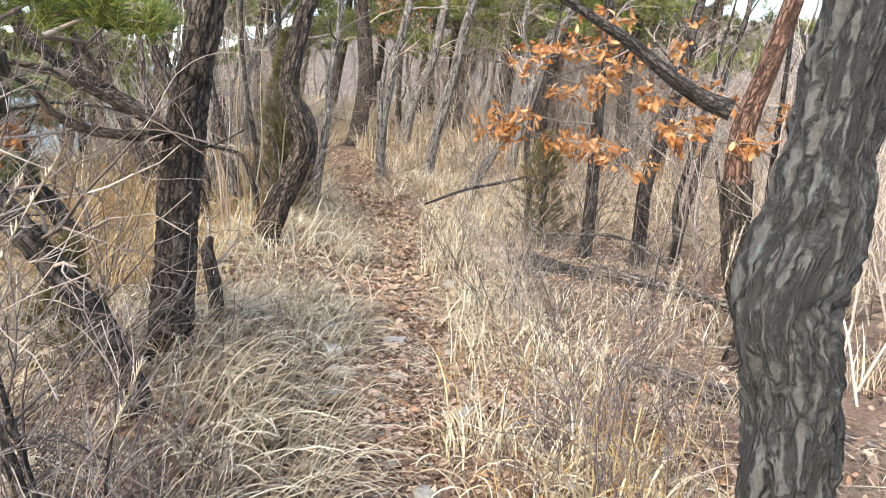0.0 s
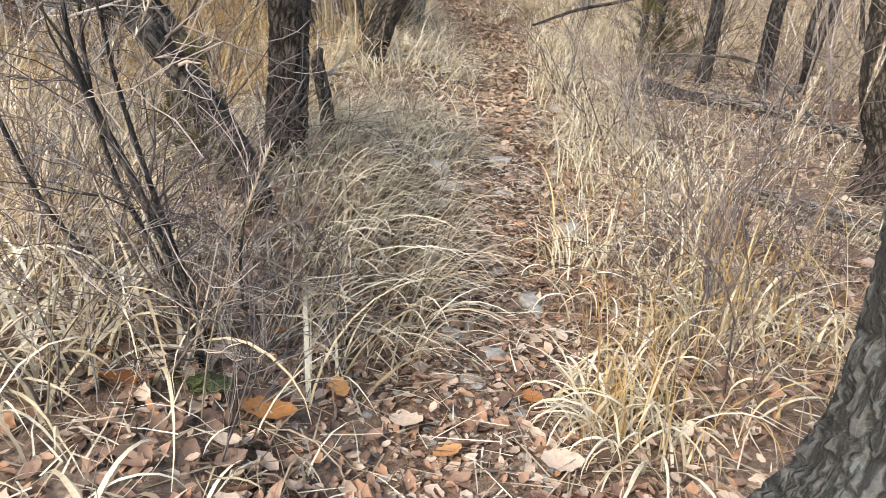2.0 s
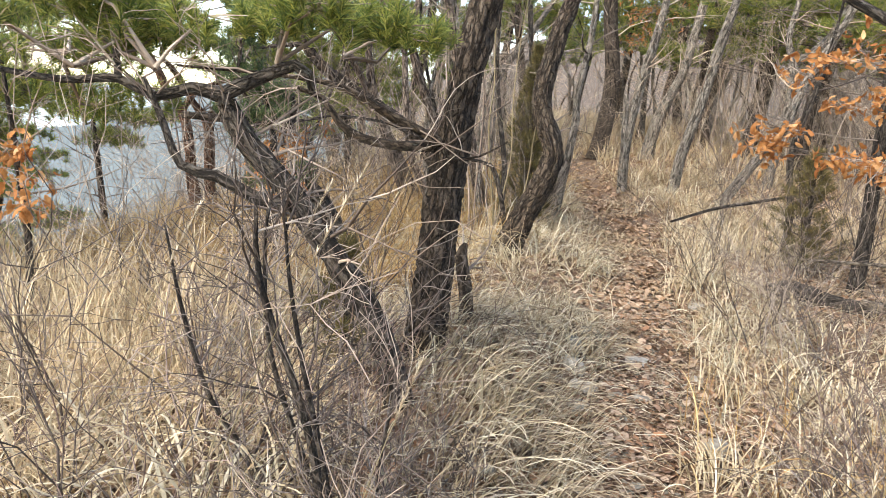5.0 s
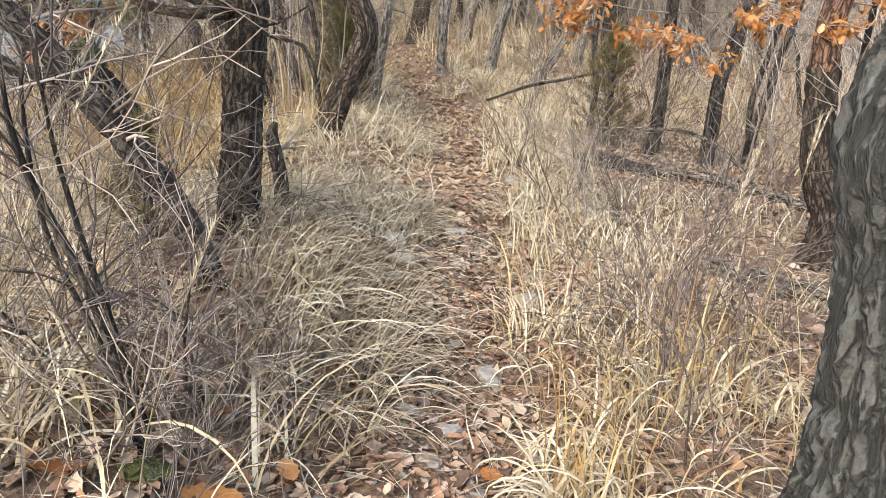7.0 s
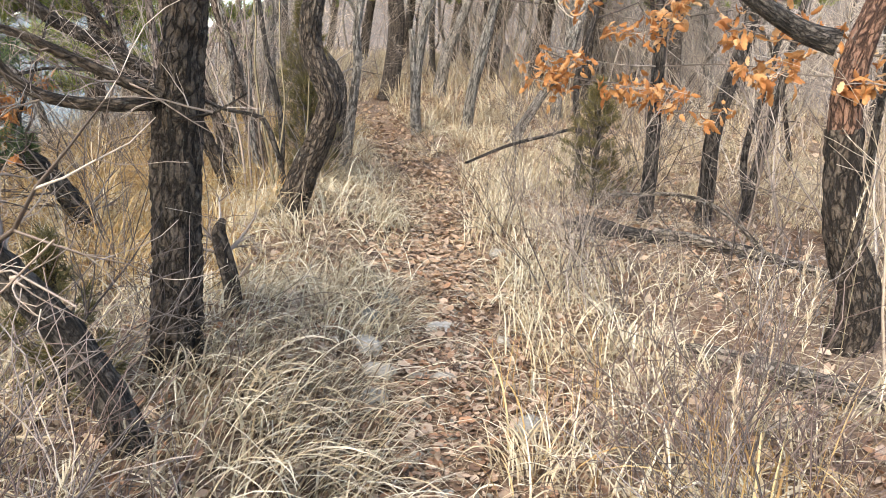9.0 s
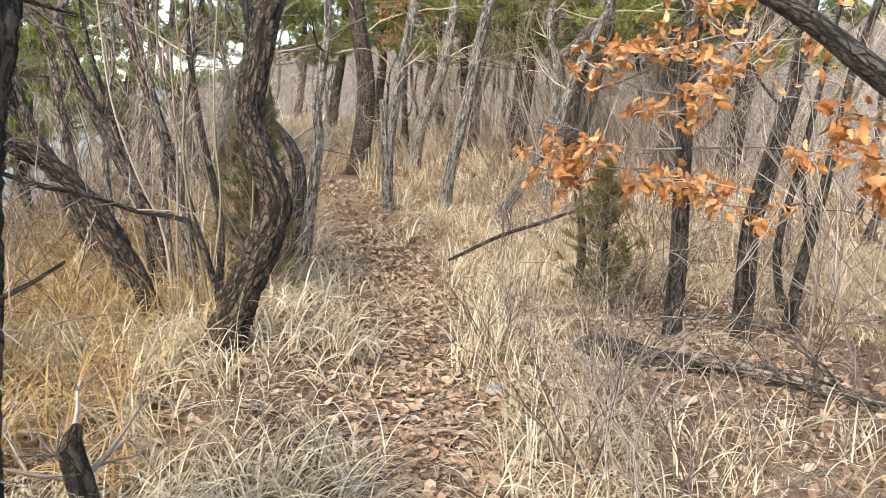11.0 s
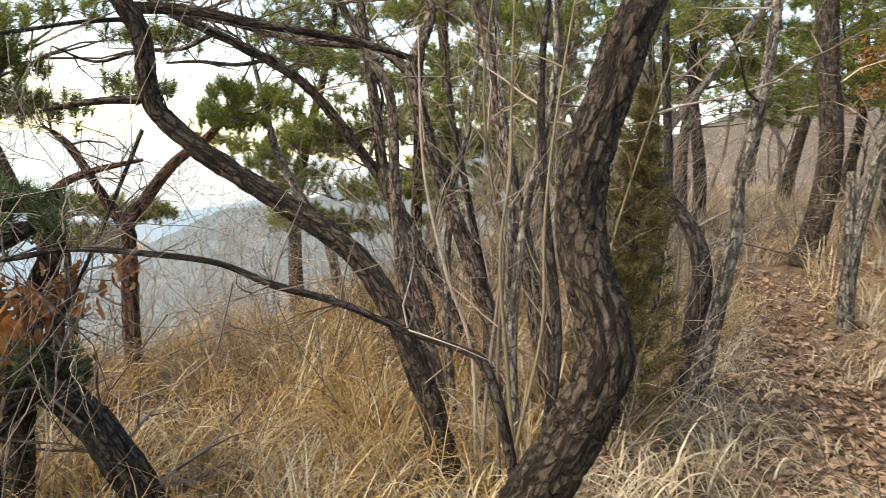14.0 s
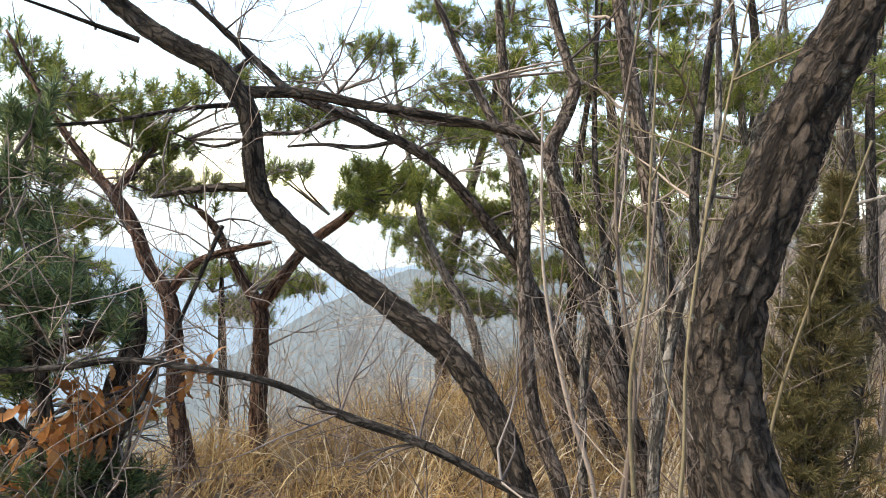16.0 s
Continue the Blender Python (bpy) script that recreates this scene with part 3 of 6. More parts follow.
tree("leaning_pine", [(-0.78, 2.77, 0.12, 0.075), (-0.86, 2.75, 0.39, 0.07), (-0.95, 2.72, 0.58, 0.067), (-1.06, 2.68, 0.75, 0.064), (-1.17, 2.64, 0.90, 0.061), (-1.28, 2.61, 1.04, 0.056), (-1.40, 2.57, 1.17, 0.052), (-1.47, 2.54, 1.30, 0.045)],
     BARK_DARK, "slanting dark pine with a broken hooked top and tangled dead limbs", "tree", "pines along the path", 0,
     [[(-1.46, 2.53, 1.29, 0.032), (-1.47, 2.53, 1.33, 0.030), (-1.35, 2.57, 1.40, 0.024), (-1.24, 2.60, 1.45, 0.022), (-1.19, 2.62, 1.42, 0.020), (-1.18, 2.63, 1.37, 0.014)],
      [(-1.47, 2.53, 1.32, 0.030), (-1.58, 2.49, 1.34, 0.022), (-1.70, 2.45, 1.30, 0.019), (-1.82, 2.41, 1.35, 0.016), (-2.01, 2.35, 1.33, 0.013), (-2.24, 2.27, 1.35, 0.009)],
      [(-1.23, 2.56, 0.95, 0.030), (-1.34, 2.52, 0.98, 0.025), (-1.46, 2.48, 1.04, 0.022), (-1.58, 2.44, 1.07, 0.017), (-1.65, 2.42, 1.23, 0.013), (-1.71, 2.40, 1.36, 0.009)],
      [(-1.82, 2.41, 1.35, 0.014), (-2.1, 2.7, 1.5, 0.011), (-2.5, 2.9, 1.55, 0.007)]],
     True, 26, 0.03,
     pads_at([((-1.3, 2.6, 1.62), 0.55, 0.10, 30, (-1.3, 2.58, 1.45)), ((-1.75, 2.5, 1.60), 0.6, 0.12, 34, (-1.7, 2.45, 1.40)), ((-0.95, 2.9, 1.66), 0.4, 0.08, 22, (-1.1, 2.7, 1.5)),
              ((-2.1, 2.6, 1.55), 0.5, 0.15, 26, (-2.0, 2.4, 1.38)), ((-2.4, 2.9, 1.50), 0.6, 0.2, 26, (-2.3, 2.7, 1.45)), ((-2.6, 3.2, 1.25), 0.5, 0.2, 18, (-2.5, 2.9, 1.4))]), TWIG, twig_count=9, twig_len=0.5, twig_from=0.4, seed=2, girth=0.72)

tree("dead_stub", [(-0.83, 3.92, 0.15, 0.05), (-0.84, 3.92, 0.38, 0.044), (-0.87, 3.92, 0.52, 0.042), (-0.89, 3.92, 0.62, 0.036), (-0.87, 3.92, 0.68, 0.016)],
     BARK_PINE, "short dark broken stub of a stem close behind a pine", "tree", sides=16, step=0.03, twig_mat=TWIG, twig_count=6, twig_len=0.3, seed=3)

tree("bent_pine", [(-1.04, 5.82, 0.12, 0.165), (-1.005, 5.82, 0.28, 0.135), (-0.955, 5.82, 0.44, 0.108), (-0.86, 5.82, 0.69, 0.09), (-0.775, 5.82, 0.88, 0.086), (-0.72, 5.82, 1.04, 0.082), (-0.70, 5.82, 1.13, 0.08), (-0.725, 5.82, 1.22, 0.076), (-0.77, 5.82, 1.32, 0.073), (-0.82, 5.83, 1.45, 0.072), (-0.835, 5.83, 1.58, 0.072), (-0.82, 5.84, 1.74, 0.071), (-0.79, 5.87, 1.90, 0.068), (-0.76, 5.90, 2.07, 0.065), (-0.72, 5.94, 2.21, 0.062), (-0.69, 5.97, 2.32, 0.058)],
     BARK_PINE, "pine with a strongly bent stem and deeply plated bark", "tree", "pines along the path", 5.2, (), True, 60, 0.015, high_crown(-0.5, 6.2, 4.3, 0.9, 2), seed=4, girth=0.95)

C_LINES = [
    ("pale_tree", [(-0.31, 10.95, 0.49, 0.092), (-0.34, 10.95, 0.93, 0.079), (-0.33, 10.95, 1.42, 0.079), (-0.25, 10.95, 2.02, 0.075), (-0.15, 10.95, 2.55, 0.072), (-0.07, 10.96, 3.02, 0.059), (-0.04, 10.96, 3.31, 0.053)], BARK_GREY, "slim pale-barked tree beside the path, dark at its foot", 10),
    ("pale_tree", [(0.38, 11.0, 0.74, 0.092), (0.42, 11.0, 1.14, 0.085), (0.53, 11.0, 1.63, 0.082), (0.64, 11.01, 2.17, 0.078), (0.72, 11.01, 2.64, 0.078), (0.82, 11.01, 3.11, 0.065), (0.87, 11.01, 3.34, 0.053)], BARK_GREY, "slim pale-barked tree leaning away from the path", 12),
    ("pine_tree", [(-0.85, 13.0, 1.10, 0.184), (-0.79, 13.01, 1.61, 0.16), (-0.76, 13.01, 2.14, 0.152), (-0.80, 13.01, 2.59, 0.143), (-0.90, 13.0, 3.17, 0.135), (-0.96, 13.0, 3.76, 0.127)], BARK_PINE, "stout dark pine trunk where the path bends", 4),
    ("slender_tree", [(-0.04, 13.3, 1.17, 0.134), (0.04, 13.3, 1.64, 0.11), (0.18, 13.31, 2.04, 0.094), (0.36, 13.31, 2.5, 0.085), (0.45, 13.31, 3.04, 0.085), (0.57, 13.32, 3.87, 0.077)], BARK_GREY, "slender crooked tree with dark lower trunk", 10),
    ("slender_tree", [(-0.92, 8.1, 0.40, 0.079), (-0.86, 8.1, 0.84, 0.059), (-0.82, 8.1, 1.16, 0.051), (-0.79, 8.1, 1.47, 0.047), (-0.81, 8.1, 1.7, 0.042), (-0.77, 8.1, 1.97, 0.042), (-0.73, 8.1, 2.31, 0.038), (-0.72, 8.11, 2.64, 0.034)], BARK_GREY, "slender greyish tree standing upright beside the path", 10),
    ("slender_tree", [(-1.01, 8.2, 0.40, 0.089), (-0.97, 8.2, 0.91, 0.076), (-0.97, 8.2, 1.19, 0.068), (-1.05, 8.2, 1.4, 0.059), (-1.2, 8.19, 1.57, 0.051), (-1.3, 8.19, 1.73, 0.039), (-1.34, 8.19, 2.07, 0.031), (-1.4, 8.19, 2.42, 0.023)], BARK_DARK, "thin tree whose stem bows sharply sideways", 10),
    ("pale_tree", [(1.7, 11.75, 0.95, 0.08), (1.77, 11.75, 1.61, 0.073), (1.81, 11.75, 2.13, 0.066), (1.78, 11.75, 2.58, 0.065), (1.67, 11.75, 2.87, 0.052), (1.71, 11.75, 3.28, 0.045), (1.73, 11.75, 3.53, 0.039)], BARK_GREY, "pale forked tree with a second stem", 12),
    ("leaning_tree", [(1.17, 10.48, 0.9, 0.074), (1.41, 10.49, 1.31, 0.068), (1.61, 10.5, 1.65, 0.068), (1.75, 10.5, 2.16, 0.062), (1.95, 10.51, 2.61, 0.056), (2.1, 10.51, 2.94, 0.05)], BARK_GREY, "grey tree leaning strongly to one side", 10),
    ("slender_tree", [(2.24, 6.8, 0.1, 0.082), (2.25, 6.8, 0.53, 0.077), (2.25, 6.8, 0.94, 0.072), (2.34, 6.8, 1.39, 0.068), (2.43, 6.8, 1.78, 0.06), (2.46, 6.8, 1.99, 0.056)], BARK_DARK, "dark slender tree among thin saplings", 12),
    ("sapling", [(2.61, 6.9, 0.14, 0.053), (2.67, 6.9, 0.62, 0.048), (2.76, 6.9, 1.14, 0.04), (2.83, 6.9, 1.59, 0.035)], BARK_DARK, "thin dark sapling in dry grass", 10),
    ("sapling", [(2.95, 7.6, 0.14, 0.04), (2.85, 7.6, 0.7, 0.036), (2.95, 7.6, 1.3, 0.03), (3.05, 7.6, 1.9, 0.024)], BARK_DARK, "thin dark sapling in dry grass", 10),
    ("sapling", [(1.35, 7.9, 0.2, 0.045), (1.38, 7.9, 0.7, 0.04), (1.30, 7.9, 1.3, 0.034), (1.42, 7.9, 1.9, 0.028)], BARK_DARK, "thin dark sapling in dry grass", 12),
]
for k, (nm, pts, mat, lab, tw) in enumerate(C_LINES):
    extra = []
    if k == 0:
        extra = [[(-0.36, 10.9, 1.05, 0.042), (-0.39, 10.9, 1.54, 0.042), (-0.42, 10.9, 1.92, 0.036)]]
    if k == 6:
        extra = [[(1.78, 11.75, 2.55, 0.052), (2.06, 11.76, 2.79, 0.052), (2.27, 11.76, 3.11, 0.045), (2.44, 11.77, 3.56, 0.039)]]
    tree(nm, pts, mat, lab, "tree", "trees beside the path", 5.5 if pts[-1][3] > 0.03 else 3.2, extra, False, 14, 0.08,
         high_crown(pts[-1][0], pts[-1][1], 4.6, 0.7, 4) if k == 2 else None, TWIG_PALE if pts[0][1] > 9 else TWIG_DARK, tw, 0.7, 0.3, seed=10 + k)

tree("near_pine", [(0.60, 1.18, -0.08, 0.19), (0.66, 1.24, 0.14, 0.135), (0.72, 1.25, 0.34, 0.104), (0.75, 1.25, 0.55, 0.080), (0.73, 1.25, 0.78, 0.069), (0.71, 1.25, 0.96, 0.068), (0.68, 1.25, 1.08, 0.072), (0.70, 1.25, 1.18, 0.072), (0.71, 1.25, 1.28, 0.062), (0.72, 1.25, 1.42, 0.057), (0.73, 1.25, 1.56, 0.054)],
     BARK_LICHEN, "curved pine with flaring foot and grey-green lichen on plated bark", "tree", "pines along the path", 4.8, (), True, 56, 0.014, high_crown(0.9, 1.3, 3.8, 0.7, 2), seed=30, girth=1.0)

R_LINE = [(2.13, 4.3, 0.0, 0.135), (2.17, 4.3, 0.2, 0.118), (2.15, 4.3, 0.38, 0.11), (2.05, 4.3, 0.6, 0.10), (1.99, 4.3, 0.88, 0.093), (1.96, 4.3, 1.15, 0.088)]
red = tree("red_pine", R_LINE, BARK_PINE, "pine with grey plated foot and bare reddish upper bark", "tree", "pines along the path", 0, (), True, 30, 0.03, seed=31)
part("upper_trunk", tube("upper_trunk", grown([(1.96, 4.3, 1.13, 0.076), (1.95, 4.3, 1.35, 0.070), (1.98, 4.3, 1.56, 0.064), (2.03, 4.3, 1.73, 0.058)], 5.0, 31), BARK_RED, 20, 0.05, 0.08, 3.0), red, "smooth reddish upper trunk")
part("branch", tube("branch", [(1.90, 4.36, 1.54, 0.062), (1.75, 4.41, 1.59, 0.05), (1.53, 4.41, 1.71, 0.042), (1.27, 4.41, 1.88, 0.034), (1.06, 4.42, 1.99, 0.028), (0.7, 4.45, 2.2, 0.02), (0.4, 4.5, 2.5, 0.01)], BARK_DARK, 10, 0.05), red)


def leaf_cluster(pieces, strands, root, centre, wide, high, count):
    """Dry oak leaves hanging from twigs that reach out from root."""
    r, c = np.array(root, float), np.array(centre, float)
    mid = (r + c) / 2 + rng.normal(0, 0.03, 3)
    strands.add([(*r, 0.007), (*mid, 0.005), (*c, 0.003)])
    count = int(count * 2.3)
    bunches = max(4, count // 4)
    b = c + rng.normal(0, 1, (bunches, 3)) * np.array([wide * 0.23, wide * 0.23, high * 0.26])
    for q in b:
        strands.add([(*c, 0.003), (*((c + q) / 2 + rng.normal(0, 0.02, 3)), 0.0024), (*q, 0.0018)])
    ways = rng.normal(0, 0.75, (count, 3)) + np.array([0, 0, -0.4])
    ways /= np.linalg.norm(ways, axis=1)[:, None]
    size = rng.uniform(0.5, 0.95, count)
    e = b[rng.integers(0, bunches, count)] + ways * 0.05 * size[:, None] + rng.normal(0, 0.022, (count, 3))
    pieces.append((e, toward(ways), size))


OAK_LEAF = leaf_template(0.1, 0.038, 0.45, 0.24, 0.6, 9)
OAK_MESH = mesh_of("leaf", *OAK_LEAF, OAK)


def oak(name, line, label, clusters, height=4.0, seed=1, group="oaks"):
    t = tree(name, line, BARK_DARK, label, "tree", group, height, twig_mat=TWIG, twig_count=10, twig_len=0.7, seed=seed)
    pieces, strands = [], Strands()
    sm = smooth_line(grown(rooted(line), height, seed), 0.1)
    for c, wide, high, count in clusters:
        root = sm[np.argmin(np.abs(sm[:, 2] - (c[2] - 0.05)))][:3]
        leaf_cluster(pieces, strands, root, c, wide, high, count)
    part("leafy_growth", strands.mesh("leafy_growth", TWIG), t)
    places, rot, size = (np.concatenate(q) for q in zip(*pieces))
    for p, r, k in zip(places[:300], rot, size):
        ob = part("leaf", OAK_MESH, t)
        ob.matrix_basis = Matrix.Translation(p) @ Matrix(r.tolist()).to_4x4() @ Matrix.Scale(k, 4)
    if len(places) > 300:
        tagged(part("leaf_mass", mesh_of("leaf_mass", *scatter(OAK_LEAF, places[300:], rot[300:], size[300:]), OAK), t, "dry orange oak leaves still hanging"), kind="stuff")
    return t


oak("oak_tree", [(1.73, 6.7, 0.16, 0.076), (1.74, 6.7, 0.48, 0.07), (1.74, 6.7, 0.80, 0.066), (1.73, 6.7, 1.11, 0.063), (1.72, 6.7, 1.58, 0.058), (1.71, 6.7, 1.98, 0.061), (1.71, 6.7, 2.38, 0.055)],
    "young oak still holding dry orange leaves on thin twigs",
    [((0.78, 5.94, 1.36), 0.38, 0.26, 44), ((0.99, 5.95, 1.47), 0.22, 0.14, 16), ((0.94, 5.95, 1.87), 0.34, 0.14, 14), ((1.32, 5.96, 2.03), 0.5, 0.2, 22), ((1.35, 5.96, 1.65), 0.5, 0.14, 24),
     ((1.30, 5.9, 1.30), 0.5, 0.16, 34), ((1.62, 5.95, 1.24), 0.45, 0.16, 28), ((1.60, 5.97, 1.78), 0.4, 0.14, 18), ((1.95, 5.9, 1.15), 0.3, 0.16, 12), ((1.2, 5.9, 1.95), 0.6, 0.25, 24),
     ((1.66, 5.9, 1.9), 0.5, 0.2, 20), ((1.45, 5.9, 2.2), 0.6, 0.25, 24), ((2.27, 5.88, 1.46), 0.5, 0.2, 18), ((2.0, 5.9, 2.05), 0.5, 0.25, 18)], 4.2, 41)
oak("oak_tree", [(2.5, 5.0, 0.0, 0.03), (2.48, 4.95, 0.7, 0.027), (2.4, 4.8, 1.3, 0.022), (2.35, 4.7, 1.9, 0.016)], "slim oak sapling with hanging orange leaves",
    [((1.81, 4.55, 1.66), 0.36, 0.16, 18), ((1.72, 4.55, 1.40), 0.34, 0.2, 20), ((1.95, 4.1, 1.36), 0.3, 0.2, 14), ((1.5, 4.5, 1.6), 0.34, 0.16, 14), ((2.2, 4.7, 1.5), 0.4, 0.3, 18)], 2.6, 42)
oak("oak_tree", [(-0.2, 15.6, 1.3, 0.07), (-0.25, 15.55, 2.3, 0.06), (-0.2, 15.5, 3.3, 0.05), (0.0, 15.5, 4.2, 0.04)], "oak with orange leaves farther along the path",
    [((-0.29, 15.4, 3.8), 1.3, 1.0, 130), ((0.35, 15.4, 4.09), 1.0, 0.6, 70), ((-0.55, 15.4, 3.24), 0.7, 0.5, 40)], 5.5, 43)
oak("oak_tree", [(-3.0, 3.2, -0.1, 0.025), (-2.95, 3.15, 0.5, 0.021), (-2.98, 3.1, 1.0, 0.016), (-3.0, 3.05, 1.4, 0.01)], "small oak sapling with a few orange leaves",
    [((-2.93, 3.0, 0.99), 0.32, 0.18, 18), ((-2.83, 3.03, 0.86), 0.3, 0.18, 16), ((-2.83, 3.03, 0.72), 0.2, 0.14, 10), ((-3.16, 2.92, 1.1), 0.2, 0.14, 8)], 1.8, 44)
oak("oak_tree", [(-2.75, 5.0, 0.0, 0.02), (-2.65, 5.1, 0.5, 0.017), (-2.5, 5.2, 0.9, 0.012), (-2.4, 5.3, 1.25, 0.008)], "small oak sapling with a few orange leaves",
    [((-2.58, 5.12, 1.02), 0.28, 0.12, 12), ((-2.43, 5.27, 1.09), 0.16, 0.1, 5), ((-2.7, 4.99, 0.83), 0.2, 0.2, 9), ((-2.37, 5.41, 1.20), 0.15, 0.2, 6), ((-2.57, 5.19, 1.05), 0.3, 0.1, 16), ((-2.63, 5.05, 1.05), 0.25, 0.1, 12), ((-2.6, 5.36, 1.05), 0.2, 0.1, 9), ((-2.52, 4.94, 0.94), 0.25, 0.14, 12), ((-2.51, 4.83, 0.82), 0.3, 0.16, 16), ((-2.55, 5.09, 0.86), 0.2, 0.12, 8)], 1.3, 45)

# the pines over the valley edge
tree("slanting_pine", [(-1.52, 6.44, 0.25, 0.062), (-1.58, 6.41, 0.44, 0.056), (-1.65, 6.38, 0.65, 0.052), (-1.76, 6.36, 0.87, 0.050), (-1.89, 6.34, 1.07, 0.049), (-2.07, 6.28, 1.26, 0.048), (-2.33, 6.14, 1.43, 0.046), (-2.51, 6.03, 1.54, 0.045), (-2.65, 5.93, 1.64, 0.044), (-2.74, 5.84, 1.74, 0.042), (-2.78, 5.78, 1.84, 0.041), (-2.79, 5.73, 2.08, 0.040), (-2.83, 5.69, 2.18, 0.040), (-2.9, 5.62, 2.28, 0.040), (-2.98, 5.53, 2.33, 0.039), (-3.08, 5.43, 2.39, 0.037), (-3.17, 5.34, 2.47, 0.036), (-3.26, 5.22, 2.57, 0.032)],
     BARK_PINE, "pine leaning far out over the valley with an arched stem", "tree", "pines along the path", 3.6,
     [[(-2.82, 5.76, 1.82, 0.020), (-2.90, 5.69, 1.81, 0.017), (-3.00, 5.59, 1.78, 0.013), (-3.09, 5.50, 1.74, 0.007)],
      [(-2.87, 5.73, 2.20, 0.026), (-2.69, 5.91, 2.22, 0.022), (-2.53, 6.07, 2.20, 0.020), (-2.37, 6.23, 2.19, 0.019), (-2.18, 6.43, 2.17, 0.017), (-2.02, 6.60, 2.13, 0.015)],
      [(-2.88, 5.64, 2.24, 0.015), (-2.88, 5.75, 2.34, 0.013), (-2.92, 5.66, 2.42, 0.011), (-2.98, 5.55, 2.52, 0.009), (-3.02, 5.45, 2.6, 0.006)], [(-3.07, 5.38, 2.34, 0.013), (-3.1, 5.23, 2.36, 0.009), (-3.08, 5.1, 2.37, 0.007), (-3.07, 4.97, 2.38, 0.005)], [(-2.82, 5.69, 2.14, 0.011), (-2.78, 5.5, 2.09, 0.009), (-2.78, 5.38, 2.05, 0.008), (-2.8, 5.18, 1.98, 0.007), (-2.81, 4.97, 1.93, 0.005)]], True, 40, 0.018, twig_count=12, twig_len=0.45, twig_from=0.55, seed=51, girth=1.0)
tree("forked_pine", [(-1.82, 7.50, 0.20, 0.069), (-1.89, 7.48, 0.65, 0.060), (-2.04, 7.38, 1.11, 0.055), (-2.17, 7.28, 1.46, 0.050), (-2.28, 7.19, 1.78, 0.048), (-2.34, 7.14, 2.01, 0.045), (-2.38, 7.11, 2.17, 0.040), (-2.33, 7.14, 2.35, 0.036), (-2.31, 7.16, 2.49, 0.032), (-2.35, 7.13, 2.60, 0.028)],
     BARK_TAN, "forked pine in a thick cluster of stems", "tree", "pines along the path", 4.6,
     [[(-2.38, 7.12, 2.15, 0.033), (-2.56, 7.05, 2.27, 0.024), (-2.76, 6.93, 2.28, 0.022), (-2.95, 6.80, 2.28, 0.020), (-3.25, 6.60, 2.34, 0.016), (-3.56, 6.34, 2.36, 0.009)]], True, 24, 0.035,
     high_crown(-2.9, 7.3, 2.95, 0.7, 4, 14), twig_count=9, twig_len=0.55, twig_from=0.5, seed=52)
STEMS = [
    ([(-1.58, 7.62, 0.40, 0.061), (-1.70, 7.56, 0.88, 0.055), (-1.78, 7.5, 1.23, 0.047), (-1.85, 7.44, 1.53, 0.042), (-1.93, 7.38, 1.87, 0.039), (-2.0, 7.32, 2.22, 0.037), (-2.09, 7.25, 2.61, 0.034)], BARK_TAN),
    ([(-2.48, 8.0, 0.20, 0.064), (-2.62, 7.89, 0.65, 0.063), (-2.71, 7.81, 0.93, 0.060), (-2.83, 7.72, 1.29, 0.054), (-2.92, 7.64, 1.64, 0.048), (-2.99, 7.59, 2.06, 0.042), (-3.05, 7.54, 2.41, 0.039), (-3.11, 7.5, 2.75, 0.033)], BARK_TAN),
    ([(-1.95, 7.1, 0.15, 0.048), (-2.05, 7.06, 0.6, 0.045), (-2.21, 6.99, 0.95, 0.043), (-2.29, 6.93, 1.47, 0.037), (-2.34, 6.89, 1.98, 0.031), (-2.45, 6.8, 2.22, 0.027), (-2.6, 6.68, 2.51, 0.022)], BARK_TAN),
    ([(-1.35, 8.9, 0.3, 0.047), (-1.42, 8.9, 0.9, 0.043), (-1.40, 8.9, 1.6, 0.039), (-1.5, 8.9, 2.4, 0.033)], BARK_DARK),
]
for k, (pts, mat) in enumerate(STEMS):
    tree("clustered_stem", pts, mat, "upright grey-brown stem in a cluster of pines", "tree", "stems in the cluster", 4.6, (), False, 14, 0.06, high_crown(pts[-1][0] - 0.2, pts[-1][1] + 0.3, 3.2, 0.6, 1, 12), TWIG, 7, 0.5, 0.4, seed=60 + k, girth=1.1 if k == 0 else 0.86)

tree("leaning_tree", [(-2.68, 8.13, 0.81, 0.05), (-2.89, 7.85, 1.34, 0.045), (-3.01, 7.56, 1.69, 0.042), (-3.09, 7.06, 2.07, 0.036), (-3.16, 6.59, 2.22, 0.032), (-3.16, 6.16, 2.29, 0.027), (-3.19, 6.01, 2.37, 0.022), (-3.24, 5.81, 2.51, 0.017), (-3.26, 5.65, 2.6, 0.013), (-3.31, 5.52, 2.69, 0.01)],
     BARK_TAN, "slim pine stem leaning far out of the cluster towards the valley", "tree", "stems in the cluster", 0, [[(-3.17, 6.42, 2.24, 0.014), (-3.17, 6.23, 2.13, 0.012), (-3.19, 6.01, 2.08, 0.01), (-3.19, 5.79, 1.99, 0.007), (-3.18, 5.58, 2.02, 0.004)], [(-3.15, 6.78, 2.17, 0.013), (-3.09, 6.52, 2.1, 0.011), (-3.13, 6.3, 2.08, 0.009), (-3.13, 6.12, 2.04, 0.005)], [(-2.95, 7.54, 1.7, 0.014), (-2.97, 7.66, 2.04, 0.012), (-3.01, 7.63, 2.24, 0.009), (-2.95, 7.68, 2.41, 0.005)]], True, 16, 0.04, twig_count=16, twig_len=0.45, twig_from=0.4, seed=66, girth=0.8)

